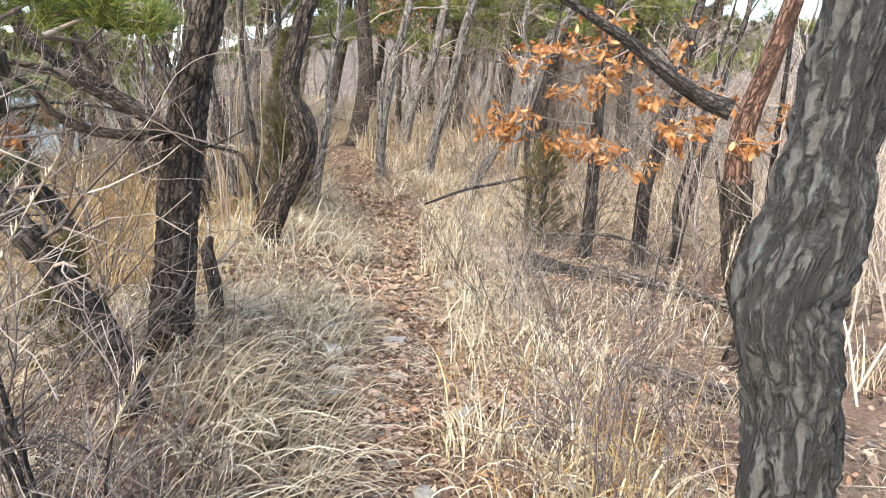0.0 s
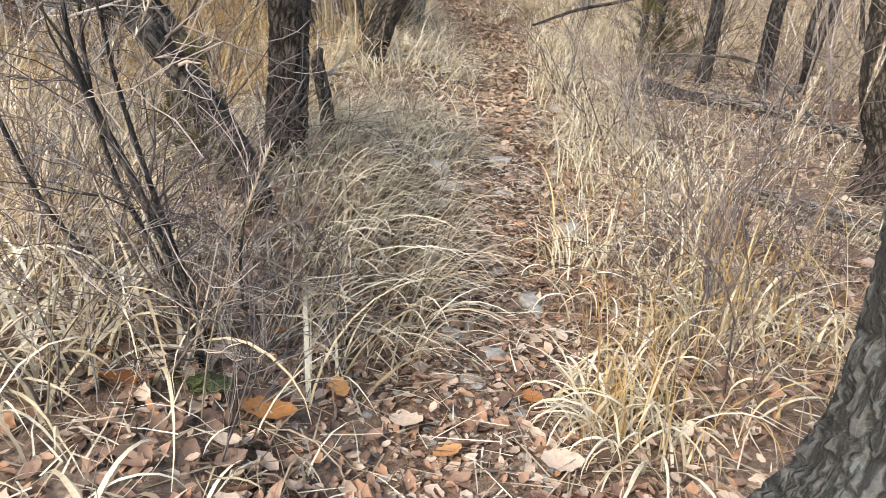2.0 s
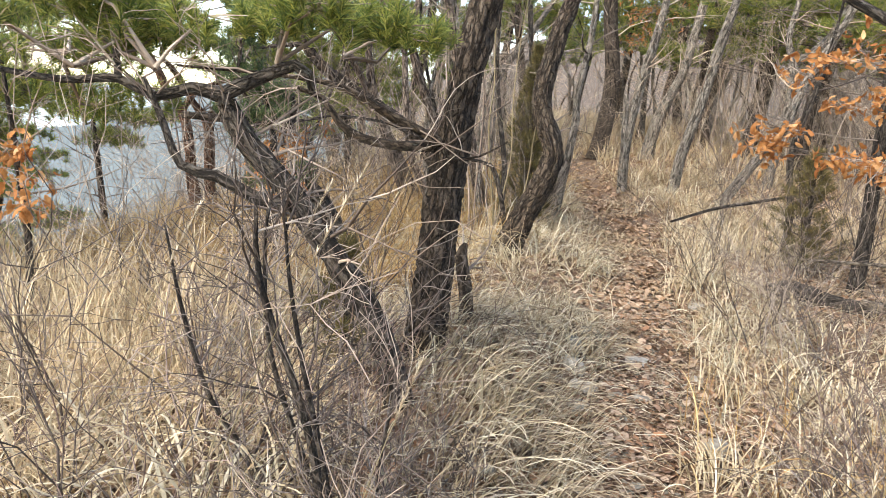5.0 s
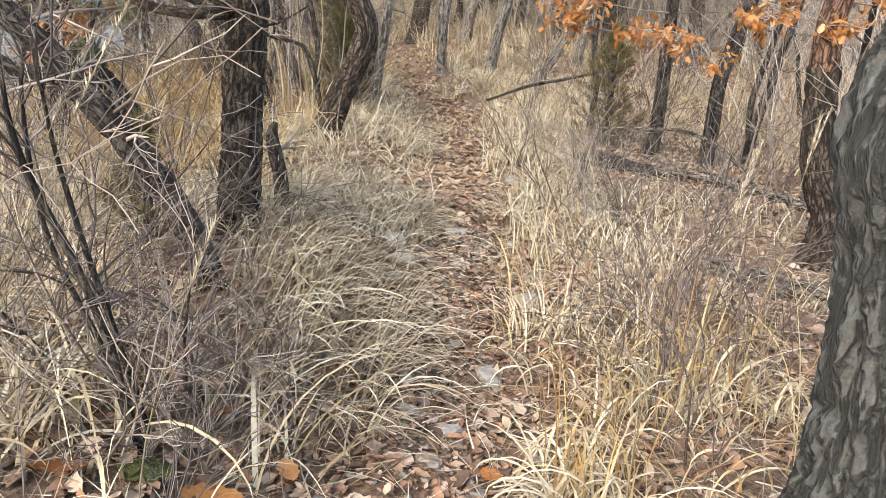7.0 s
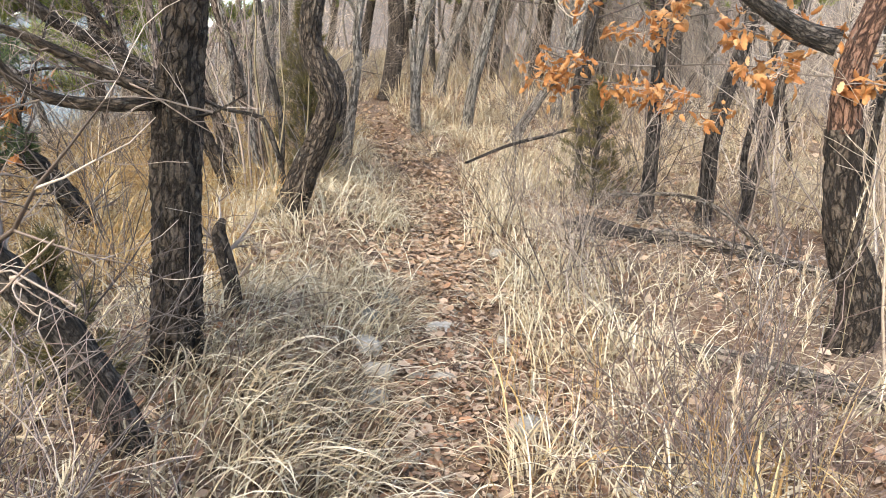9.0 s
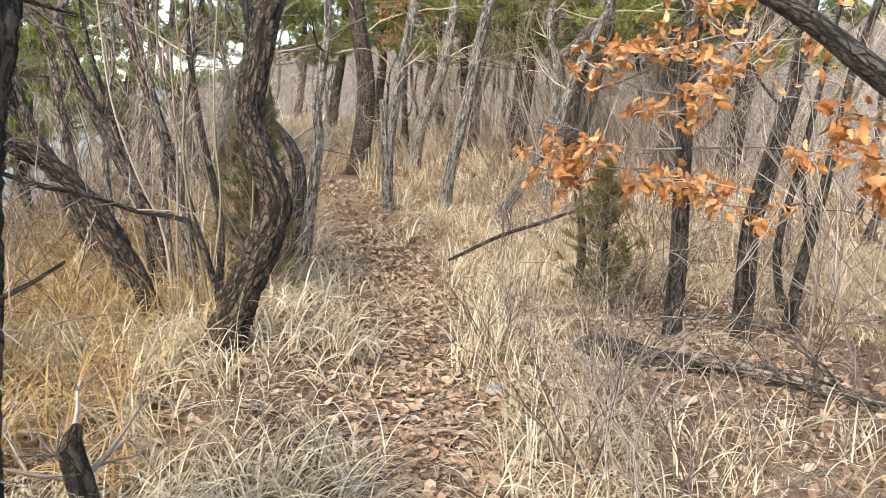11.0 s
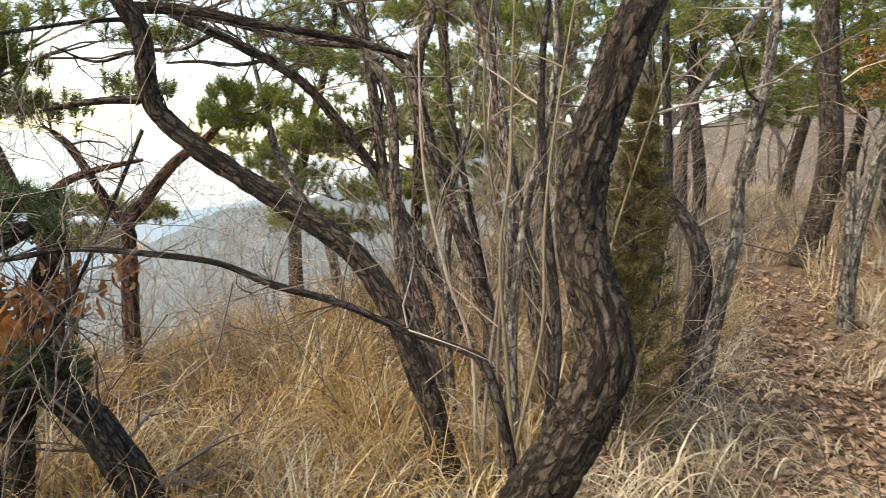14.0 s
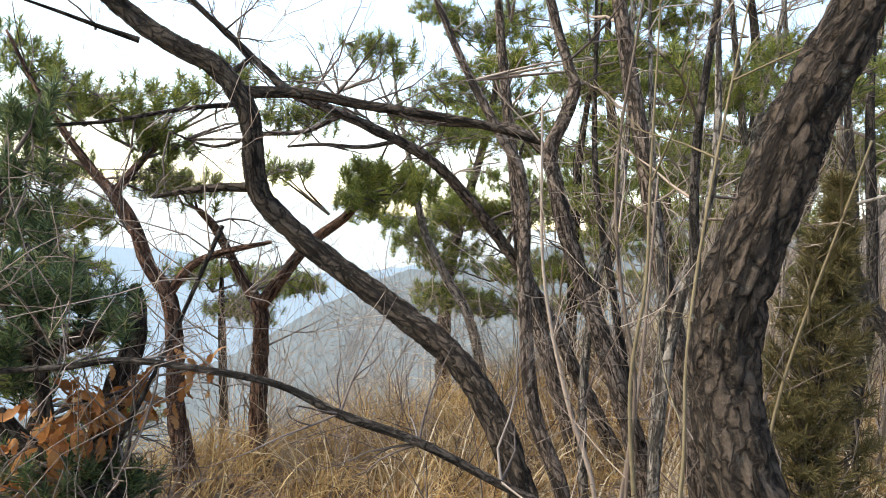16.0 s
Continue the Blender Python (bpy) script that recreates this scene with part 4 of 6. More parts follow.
SHOOTS = [
    [(-1.21, 6.39, 0.30, 0.02), (-1.26, 6.35, 0.89, 0.015), (-1.33, 6.3, 1.32, 0.012), (-1.33, 6.3, 1.65, 0.010), (-1.33, 6.3, 1.96, 0.008), (-1.37, 6.27, 2.6, 0.004)],
    [(-1.27, 6.36, 0.30, 0.018), (-1.30, 6.34, 0.9, 0.013), (-1.35, 6.34, 1.32, 0.012), (-1.4, 6.3, 1.61, 0.010), (-1.43, 6.28, 2.01, 0.009), (-1.43, 6.27, 2.6, 0.005)],
    [(-1.17, 6.3, 0.28, 0.015), (-1.14, 6.25, 0.59, 0.013), (-1.12, 6.26, 1.06, 0.011), (-1.13, 6.25, 1.47, 0.009), (-1.11, 6.27, 1.92, 0.008), (-1.09, 6.29, 2.6, 0.004)],
    [(-1.44, 6.53, 0.20, 0.019), (-1.52, 6.48, 0.84, 0.015), (-1.63, 6.4, 1.2, 0.013), (-1.71, 6.33, 1.63, 0.010), (-1.79, 6.27, 2.2, 0.006)],
    [(-1.05, 6.5, 0.3, 0.014), (-1.00, 6.5, 0.9, 0.011), (-0.93, 6.5, 1.4, 0.008), (-0.80, 6.45, 2.1, 0.005)],
    [(-1.38, 6.45, 0.2, 0.018), (-1.45, 6.5, 0.7, 0.015), (-1.42, 6.55, 1.3, 0.012), (-1.50, 6.6, 2.0, 0.007)],
]
for k, pts in enumerate(SHOOTS):
    t = thing("slender_shoot", (*pts[0][:2], float(ground_z(pts[0][0], pts[0][1]))), "thin pale upright shoot beside a pine", "shrub", "thin shoots")
    part("stem", tube("stem", rooted([(x + 0.02 * math.sin(5 * z + k), y, z, r * 0.62) for x, y, z, r in pts]), WHIP if k % 2 == 0 else TWIG, 6, 0.08), t)
    st, sm = Strands(), smooth_line(pts, 0.1)
    for j in range(4):
        i = rng.integers(len(sm) // 3, len(sm))
        twigs(st, sm[i, :3], (rng.normal() * 0.5, rng.normal() * 0.5, 0.8), rng.uniform(0.25, 0.6), 0.004, 1, [], 0.6, 0.0, 3)
    part("twig_growth", st.mesh("twig_growth", WHIP if k % 2 == 0 else TWIG), t)

tree("red_pine", [(-4.15, 6.85, -0.2, 0.085), (-4.28, 6.82, 0.3, 0.066), (-4.31, 6.79, 0.90, 0.058), (-4.33, 6.77, 1.10, 0.054), (-4.43, 6.67, 1.29, 0.037), (-4.5, 6.59, 1.46, 0.033), (-4.58, 6.51, 1.61, 0.029), (-4.65, 6.44, 1.69, 0.018)],
     BARK_RED, "forked reddish pine at the valley edge with foliage pads", "tree", "pines at the valley edge", 0,
     [[(-4.33, 6.77, 1.10, 0.046), (-4.24, 6.86, 1.32, 0.042), (-4.13, 6.97, 1.55, 0.036), (-3.99, 7.12, 1.74, 0.03), (-3.9, 7.21, 1.92, 0.02)]], True, 20, 0.04,
     pads_at([((-4.09, 6.61, 2.02), 0.3, 0.14, 12, (-3.99, 7.0, 1.75)), ((-3.69, 7.03, 2.05), 0.5, 0.14, 22, (-3.9, 7.2, 1.9)), ((-3.51, 7.2, 1.99), 0.36, 0.2, 18, (-3.9, 7.2, 1.9)), ((-3.7, 7.02, 1.86), 0.4, 0.14, 16, (-3.95, 7.15, 1.8)), ((-3.47, 7.25, 2.32), 0.5, 0.17, 22, (-3.9, 7.2, 1.92)), ((-4.44, 6.25, 1.83), 0.45, 0.2, 20, (-4.65, 6.44, 1.69))]),
     twig_count=10, twig_len=0.5, twig_from=0.3, seed=71)
tree("red_pine", [(-3.95, 6.25, 0.0, 0.078), (-4.05, 6.15, 0.52, 0.06), (-4.07, 6.12, 0.84, 0.054), (-4.12, 6.07, 1.18, 0.05), (-4.22, 5.97, 1.37, 0.044), (-4.29, 5.9, 1.57, 0.041), (-4.38, 5.81, 1.73, 0.037), (-4.48, 5.71, 1.86, 0.03)],
     BARK_RED, "reddish pine with a crooked stem at the valley edge", "tree", "pines at the valley edge", 2.5,
     [[(-4.13, 6.07, 1.21, 0.032), (-4.05, 6.15, 1.38, 0.025), (-3.92, 6.28, 1.48, 0.02), (-3.75, 6.46, 1.56, 0.01)], [(-4.38, 5.81, 1.73, 0.03), (-4.5, 6.0, 1.95, 0.022), (-4.56, 6.14, 2.1, 0.015)]], True, 20, 0.04,
     pads_at([((-5.13, 5.55, 2.47), 0.5, 0.3, 30, (-4.6, 5.7, 2.1)), ((-4.81, 5.88, 2.28), 0.45, 0.2, 22, (-4.56, 6.0, 2.0)), ((-4.55, 6.14, 2.34), 0.7, 0.2, 36, (-4.56, 6.1, 2.05)), ((-4.56, 6.14, 2.12), 0.55, 0.22, 28, (-4.5, 6.0, 1.95)), ((-4.66, 6.03, 1.86), 0.4, 0.16, 16, (-4.5, 5.9, 1.8)), ((-4.22, 6.48, 2.53), 0.5, 0.14, 20, (-4.56, 6.14, 2.1)), ((-4.02, 6.69, 2.29), 0.5, 0.17, 22, (-4.4, 6.2, 2.1)), ((-3.57, 7.15, 2.75), 0.5, 0.16, 18, (-3.9, 6.9, 2.5)), ((-4.9, 5.5, 2.0), 0.5, 0.2, 20, (-4.48, 5.71, 1.86)), ((-5.3, 5.2, 1.85), 0.5, 0.2, 18, (-4.6, 5.6, 1.8))]),
     twig_count=8, twig_len=0.5, twig_from=0.5, seed=72)
tree("broken_pine", [(-2.70, 5.22, 0.1, 0.07), (-2.71, 5.23, 0.65, 0.06), (-2.70, 5.24, 0.89, 0.055), (-2.67, 5.27, 1.09, 0.048), (-2.64, 5.3, 1.25, 0.042), (-2.65, 5.29, 1.40, 0.034), (-2.655, 5.29, 1.44, 0.018)],
     BARK_PINE, "dark pine snapped off at the top with dense needle tufts", "tree", "pines at the valley edge", 0,
     [[(-2.48, 5.2, 1.37, 0.010), (-2.52, 5.17, 1.33, 0.024), (-2.62, 5.06, 1.24, 0.032), (-2.76, 4.92, 1.2, 0.032), (-3.1, 4.6, 1.2, 0.024)], [(-2.72, 5.0, 1.22, 0.02), (-2.85, 4.9, 1.45, 0.014), (-2.85, 4.9, 1.75, 0.008)]], True, 20, 0.03,
     pads_at([((-2.83, 4.97, 1.71), 0.3, 0.22, 9, (-2.85, 4.9, 1.6)), ((-2.85, 4.95, 1.97), 0.28, 0.14, 7, (-2.85, 4.9, 1.75)), ((-2.80, 5.0, 1.39), 0.36, 0.16, 11, (-2.8, 4.92, 1.25)), ((-2.68, 5.12, 1.42), 0.3, 0.12, 7, (-2.65, 5.05, 1.28)), ((-2.88, 4.93, 1.52), 0.3, 0.18, 9, (-2.85, 4.9, 1.4)), ((-2.74, 5.09, 1.27), 0.28, 0.1, 6, (-2.75, 4.95, 1.2)), ((-2.9, 4.9, 1.27), 0.24, 0.14, 6, (-2.85, 4.85, 1.2)), ((-2.85, 5.0, 1.06), 0.24, 0.12, 5, (-2.8, 4.9, 1.18))]), seed=73, needle_mat=NEEDLE_BLUE)
tree("crooked_limb", [(-2.19, 5.48, 0.18, 0.085), (-2.24, 5.42, 0.36, 0.08), (-2.29, 5.34, 0.53, 0.075), (-2.37, 5.27, 0.67, 0.072), (-2.45, 5.19, 0.76, 0.068), (-2.55, 5.11, 0.82, 0.06), (-2.65, 5.01, 0.89, 0.05), (-2.75, 4.92, 1.0, 0.04)],
     BARK_DARK, "low dark pine trunk bending over the slope", "tree", "pines at the valley edge", 0, (), True, 24, 0.03, twig_count=14, twig_len=0.5, twig_from=0.3, seed=74)
tree("young_pine", [(-2.61, 5.12, -0.05, 0.035), (-2.63, 5.06, 0.86, 0.028), (-2.64, 5.01, 1.17, 0.024), (-2.7, 4.99, 1.4, 0.018), (-2.76, 4.97, 1.55, 0.01)],
     BARK_DARK, "young pine with dense dark needle sprays low on the slope", "tree", "pines at the valley edge", 0, (), False, 12, 0.06,
     pads_at([((-2.77, 4.94, 1.48), 0.36, 0.12, 8, None), ((-2.66, 4.93, 1.24), 0.36, 0.14, 9, None), ((-2.56, 4.95, 0.9), 0.45, 0.18, 13, None), ((-2.52, 5.07, 0.8), 0.4, 0.18, 12, None)]), twig_count=16, twig_len=0.4, twig_from=0.1, seed=75, needle_mat=NEEDLE_BLUE)
BROKEN = [(-1.17, 5.98, 0.94, 0.024), (-1.25, 5.92, 1.01, 0.022), (-1.43, 5.86, 1.06, 0.021), (-1.60, 5.69, 1.14, 0.02), (-1.76, 5.53, 1.20, 0.019), (-1.88, 5.41, 1.25, 0.018), (-2.01, 5.28, 1.28, 0.017), (-2.19, 5.09, 1.28, 0.016), (-2.32, 4.96, 1.24, 0.015), (-2.6, 4.7, 1.17, 0.012)]
dead = thing("dead_sapling", (-1.05, 6.08, float(ground_z(-1.05, 6.08))), "dead sapling bent over across the pines with a few dry leaves", "shrub")
part("stem", tube("stem", [(-1.04, 6.10, 0.18, 0.022), (-1.08, 6.06, 0.6, 0.02)] + [(x, y, z + 0.006 * math.sin(19 * x) + 0.005 * math.sin(53 * x), r * (0.72 + 0.14 * math.sin(41 * x))) for x, y, z, r in BROKEN], BARK_DARK, 10, 0.03), dead)
st = Strands()
for i in range(18):
    b = BROKEN[rng.integers(2, len(BROKEN))]
    twigs(st, b[:3], (rng.normal(), rng.normal(), rng.normal() * 0.6 + 0.2), rng.uniform(0.2, 0.45), 0.005, 1, [], 0.7, 0, 3)
part("twig_growth", st.mesh("twig_growth", TWIG_DARK), dead)
MIDPINES = [
    ([(-4.2, 9.0, -0.1, 0.06), (-4.29, 8.91, 0.6, 0.055), (-4.4, 8.8, 1.04, 0.05), (-4.55, 8.65, 1.33, 0.047), (-4.69, 8.5, 1.65, 0.042), (-4.76, 8.43, 1.92, 0.036)],
     [((-4.96, 9.04, 1.87), 0.6, 0.3), ((-4.97, 9.03, 1.55), 0.55, 0.3), ((-5.05, 8.95, 1.17), 0.6, 0.22), ((-4.67, 9.34, 1.44), 0.8, 0.3), ((-4.75, 9.26, 1.96), 0.45, 0.26), ((-4.68, 9.33, 1.07), 0.8, 0.26), ((-5.0, 8.2, 2.0), 0.5, 0.2)], 3.2),
    ([(-4.1, 10.0, 0.0, 0.07), (-4.15, 9.95, 1.0, 0.06), (-4.2, 9.9, 2.0, 0.05)],
     [((-4.33, 9.69, 3.17), 0.9, 0.32), ((-4.05, 9.98, 2.38), 0.7, 0.3), ((-4.47, 9.54, 2.21), 0.6, 0.3), ((-3.83, 10.2, 1.94), 0.8, 0.3), ((-4.1, 9.93, 2.06), 0.8, 0.26), ((-4.2, 10.0, 1.5), 0.8, 0.3)], 4.0),
    ([(-3.2, 10.8, 0.2, 0.08), (-3.2, 10.8, 1.2, 0.07), (-3.1, 10.9, 2.4, 0.06)],
     [((-3.68, 10.35, 3.27), 0.9, 0.4), ((-3.39, 10.65, 3.26), 0.8, 0.3), ((-2.94, 11.11, 3.53), 0.9, 0.32), ((-3.3, 10.8, 2.6), 0.9, 0.35), ((-2.9, 11.0, 2.1), 0.8, 0.3), ((-3.5, 10.9, 1.7), 0.8, 0.3)], 4.5),
    ([(-6.3, 7.7, -0.4, 0.05), (-6.35, 7.65, 0.2, 0.045), (-6.4, 7.6, 0.8, 0.035)],
     [((-6.46, 7.53, 1.06), 0.8, 0.3), ((-6.36, 7.63, 0.81), 0.6, 0.2), ((-5.94, 8.06, 1.09), 0.4, 0.2)], 1.1),
    ([(-7.4, 6.4, -0.5, 0.06), (-7.45, 6.4, 0.5, 0.05), (-7.5, 6.45, 1.5, 0.035)],
     [((-7.5, 6.46, 1.9), 0.7, 0.3), ((-7.3, 6.6, 1.5), 0.7, 0.3), ((-7.8, 6.2, 1.3), 0.8, 0.3), ((-7.6, 6.0, 2.3), 0.8, 0.3)], 2.2),
    ([(-4.6, 4.3, -0.2, 0.06), (-4.65, 4.3, 0.7, 0.05), (-4.7, 4.35, 1.5, 0.04)],
     [((-4.7, 4.3, 1.6), 0.7, 0.3), ((-4.4, 4.6, 1.3), 0.6, 0.25), ((-5.0, 4.1, 1.2), 0.7, 0.3), ((-4.6, 4.2, 2.1), 0.8, 0.3), ((-4.2, 4.3, 1.8), 0.6, 0.25), ((-4.9, 4.6, 0.9), 0.6, 0.25)], 2.6),
]
for k, (pts, rows, h) in enumerate(MIDPINES):
    tree("young_pine", pts, BARK_PINE if k % 2 else BARK_GREY, "pine with flat green foliage pads at the valley edge", "tree", "pines at the valley edge", h, (), False, 12, 0.08,
         pads_at([(c, w * 1.15, hh * 0.8, 52, None) for c, w, hh in rows]), twig_count=12, twig_len=0.6, seed=80 + k)


def juniper(place, wide, high, count, seed, label):
    """A columnar juniper: short scaly sprays packed round a stem."""
    x, y = place
    z = float(ground_z(x, y))
    t = thing("juniper", (x, y, z), label, "shrub", "junipers")
    part("trunk", tube("trunk", [(x, y, z - 0.05, 0.03), (x + 0.02, y, z + high * 0.5, 0.02), (x, y, z + high, 0.005)], BARK_DARK, 8, 0.1), t)
    st, tips = Strands(), []
    for k in range(count):
        h = rng.uniform(0.04, 1.0) ** 0.9
        rad = wide / 2 * (1 - 0.93 * h ** 1.7) * rng.uniform(0.3, 1.25)
        a = rng.uniform(0, 2 * np.pi)
        e = np.array([x + rad * math.cos(a), y + rad * math.sin(a), z + h * high + rad * 0.4])
        st.add([(x, y, z + h * high - 0.05, 0.004), (*((e + np.array([x, y, z + h * high - 0.1])) / 2), 0.003), (*e, 0.002)])
        tips.append((e, np.array([math.cos(a), math.sin(a), 0.9])))
    part("twig_growth", st.mesh("twig_growth", TWIG_DARK), t)
    p, w = np.array([q[0] for q in tips]), np.array([q[1] for q in tips])
    part("foliage", mesh_of("foliage", *scatter(CLUMPS[0], p, toward(w), rng.uniform(0.6, 1.1, len(p))), NEEDLE_DARK, False), t, "dull olive-green needle foliage")


juniper((-1.14, 7.35), 0.52, 1.8, 620, 1, "narrow dull-green juniper behind a bent pine")
juniper((-1.2, 3.1), 0.36, 0.62, 80, 3, "small brownish juniper bush beside a slanting pine")
juniper((1.46, 7.55), 0.62, 1.15, 260, 2, "small dull olive juniper bush among dry grass")


def shrub(x, y, high, stems, mat, label, lean=0.35, depth=2, kids=4, radius=0.006):
    z = float(ground_z(x, y))
    t = thing("bare_shrub", (x, y, z), label, "shrub", "leafless shrubs")
    for k in range(stems):
        st = Strands()
        q = np.array([x + rng.normal(0, 0.07), y + rng.normal(0, 0.07), z - 0.03])
        twigs(st, q, (rng.normal() * lean, rng.normal() * lean, 1.0), high * rng.uniform(0.6, 1.15), radius * rng.uniform(0.6, 1.2), depth, [], 0.6, 0.0, kids, 0.22)
        part("stem", st.mesh("stem", mat), t)
    return t


NEAR_SHRUBS = [(-0.75, 1.75, 0.7, 5), (-0.98, 1.95, 0.8, 5), (-1.3, 1.7, 0.8, 5), (-1.5, 2.4, 1.0, 6), (-1.8, 2.1, 0.9, 5), (-1.15, 3.0, 0.8, 6), (-1.9, 3.1, 0.9, 6), (-1.7, 4.7, 1.2, 7), 
               (0.75, 2.4, 0.7, 6), (0.9, 4.6, 0.7, 8), (0.75, 5.0, 0.8, 7), (1.1, 4.5, 0.7, 6), (1.0, 5.5, 0.8, 7), (1.9, 5.4, 0.9, 6), (0.55, 6.4, 0.7, 6), (0.9, 7.0, 0.7, 6), (1.6, 7.3, 1.2, 7), (2.0, 7.8, 1.4, 7), (2.4, 5.6, 0.9, 6), (2.7, 4.8, 0.9, 6),
               (-1.1, 7.0, 1.0, 7), (-1.5, 7.7, 1.4, 7), (-2.2, 6.6, 1.0, 6), (-3.0, 7.2, 0.8, 5), (-3.6, 7.0, 0.9, 5), (-3.9, 7.8, 1.0, 5), (-3.2, 8.2, 1.1, 5), (-4.8, 7.2, 0.8, 5), (-3.3, 5.7, 0.7, 5), (-2.4, 8.6, 1.3, 5), (-3.3, 4.6, 0.9, 7), (-3.6, 3.8, 0.9, 7), (-2.6, 3.6, 0.8, 6), (-2.1, 4.2, 0.9, 6),
               (-1.6, 9.6, 1.5, 7), (-2.0, 10.6, 1.8, 7), (-1.5, 11.6, 1.6, 7), (0.9, 9.0, 1.0, 7), (1.5, 9.6, 1.3, 7), (1.1, 12.0, 1.5, 7), (2.2, 9.0, 1.6, 8), (2.8, 10.2, 1.8, 8), (0.2, 12.4, 1.3, 7), (3.4, 8.6, 1.6, 8)]
for k, (x, y, h, n) in enumerate(NEAR_SHRUBS):
    shrub(x, y, h, n, (TWIG_DARK, TWIG)[k % 3 == 0], "leafless brown shrub with thin forking twigs in dry grass")

STEMMED = [[(-0.60, 1.80, 0.0, 0.015), (-0.66, 1.75, 0.28, 0.013), (-0.69, 1.75, 0.44, 0.011), (-0.75, 1.74, 0.63, 0.010), (-0.83, 1.74, 0.80, 0.009), (-0.87, 1.74, 0.93, 0.007), (-0.88, 1.74, 1.07, 0.004)],
           [(-0.62, 1.86, 0.0, 0.009), (-0.69, 1.80, 0.41, 0.008), (-0.76, 1.79, 0.68, 0.007), (-0.81, 1.79, 0.90, 0.005), (-0.84, 1.8, 1.1, 0.003)],
           [(-0.70, 2.0, 0.0, 0.009), (-0.82, 1.95, 0.35, 0.008), (-0.92, 1.92, 0.65, 0.007), (-0.95, 1.92, 0.95, 0.005), (-0.93, 1.92, 1.1, 0.003)],
           [(-0.82, 2.05, 0.0, 0.009), (-0.98, 2.0, 0.25, 0.008), (-1.12, 1.96, 0.45, 0.007), (-1.20, 1.93, 0.70, 0.006), (-1.26, 1.92, 0.95, 0.003)],
           [(-0.52, 1.95, 0.0, 0.007), (-0.58, 1.92, 0.3, 0.005), (-0.55, 1.9, 0.6, 0.003)]]
for k, pts in enumerate(STEMMED):
    t = thing("bare_shrub", (*pts[0][:2], float(ground_z(pts[0][0], pts[0][1]))), "leafless shrub with a crooked grey-brown main stem", "shrub", "leafless shrubs")
    part("stem", tube("stem", rooted(pts), BARK_DARK, 8, 0.04), t)
    st, sm = Strands(), smooth_line(pts, 0.05)
    for j in range(12):
        i = rng.integers(len(sm) // 5, len(sm))
        twigs(st, sm[i, :3], (rng.normal() * 0.7, rng.normal() * 0.7, 0.6), rng.uniform(0.15, 0.4), 0.004, 2, [], 0.7, 0.0, 3, 0.2)
    part("twig_growth", st.mesh("twig_growth", TWIG_DARK), t)
for x, y, h in [(-0.5, 1.6, 0.35), (-0.85, 1.6, 0.4), (-0.5, 2.15, 0.35), (0.72, 2.6, 0.42), (0.95, 3.0, 0.45)]:
    shrub(x, y, h, 6, TWIG_DARK, "low tangle of leafless dark twigs over leaf litter", 0.5, 2, 4, 0.004)

for x, y, h, n in [(0.78, 2.15, 0.55, 8), (0.95, 2.45, 0.65, 9), (0.82, 2.85, 0.62, 9), (1.15, 2.75, 0.7, 9), (1.05, 3.25, 0.6, 8), (1.4, 3.1, 0.65, 8), (1.35, 2.3, 0.6, 8), (-0.62, 1.95, 0.5, 8), (-0.95, 2.25, 0.6, 9), (-1.25, 2.1, 0.65, 9), (-0.75, 2.35, 0.5, 8), (-1.6, 1.8, 0.6, 8), (-1.05, 1.6, 0.45, 8)]:
    shrub(x, y, h, n, TWIG_RED, "upright thicket of thin reddish-brown leafless twigs", 0.28, 1, 4, 0.0042)

for k in range(16):
    x, y = rng.uniform(-6.3, -3.7), rng.uniform(5.4, 11.0)
    shrub(x, y, rng.uniform(1.0, 1.7), 6, TWIG, "thin leafless brown bush at the valley edge", 0.4, 2, 4, 0.006)
for k in range(0, 9, 2):
    x, y = -1.25 - 0.11 * k, 6.55 + 0.42 * rng.uniform() + 0.10 * k
    z, lean = float(ground_z(x, y)), rng.uniform(-0.22, 0.02)
    pts = [(x + lean * h + 0.05 * math.sin(3 * h + k), y + 0.04 * math.sin(2 * h + 2 * k), z + h, r) for h, r in ((0.02, 0.034), (0.6, 0.030), (1.2, 0.025), (1.8, 0.02), (2.5, 0.012))]
    tree("sapling", pts, (BARK_GREY, BARK_DARK)[k % 3 == 0], "slim greyish sapling in a cluster of stems", "tree", "stems in the cluster", 3.0, twig_mat=TWIG, twig_count=4, twig_len=0.5, seed=400 + k, girth=0.8)

# fallen wood
def fallen(name, pts, mat, label, sides=14, bark=0.1, seed=1.0):
    t = thing(name, pts[0][:3], label, "fallen wood")
    part("stem", tube("stem", pts, mat, sides, 0.03, bark, seed), t)
    return t


fallen("fallen_log", [(1.20, 3.98, 0.14, 0.03), (1.32, 3.90, 0.145, 0.045), (1.52, 3.76, 0.14, 0.05), (1.72, 3.58, 0.13, 0.052), (1.95, 3.38, 0.10, 0.052), (2.3, 3.1, 0.04, 0.04)], BARK_LOG, "weathered grey fallen log lying in dry grass")
fallen("fallen_log", [(1.04, 6.42, 0.20, 0.045), (1.16, 6.34, 0.25, 0.075), (1.36, 6.22, 0.22, 0.078), (1.55, 6.10, 0.21, 0.07), (1.72, 6.0, 0.24, 0.05)], BARK_DARK, "thick dark crooked log rotting on fallen leaves", 24, 0.3, 4.0)
fallen("fallen_log", [(1.62, 6.02, 0.28, 0.036), (1.85, 5.88, 0.27, 0.04), (2.1, 5.72, 0.25, 0.038), (2.4, 5.5, 0.2, 0.034), (2.75, 5.3, 0.14, 0.03)], BARK_LOG, "pale weathered fallen limb lying against a dark log", seed=6.0)
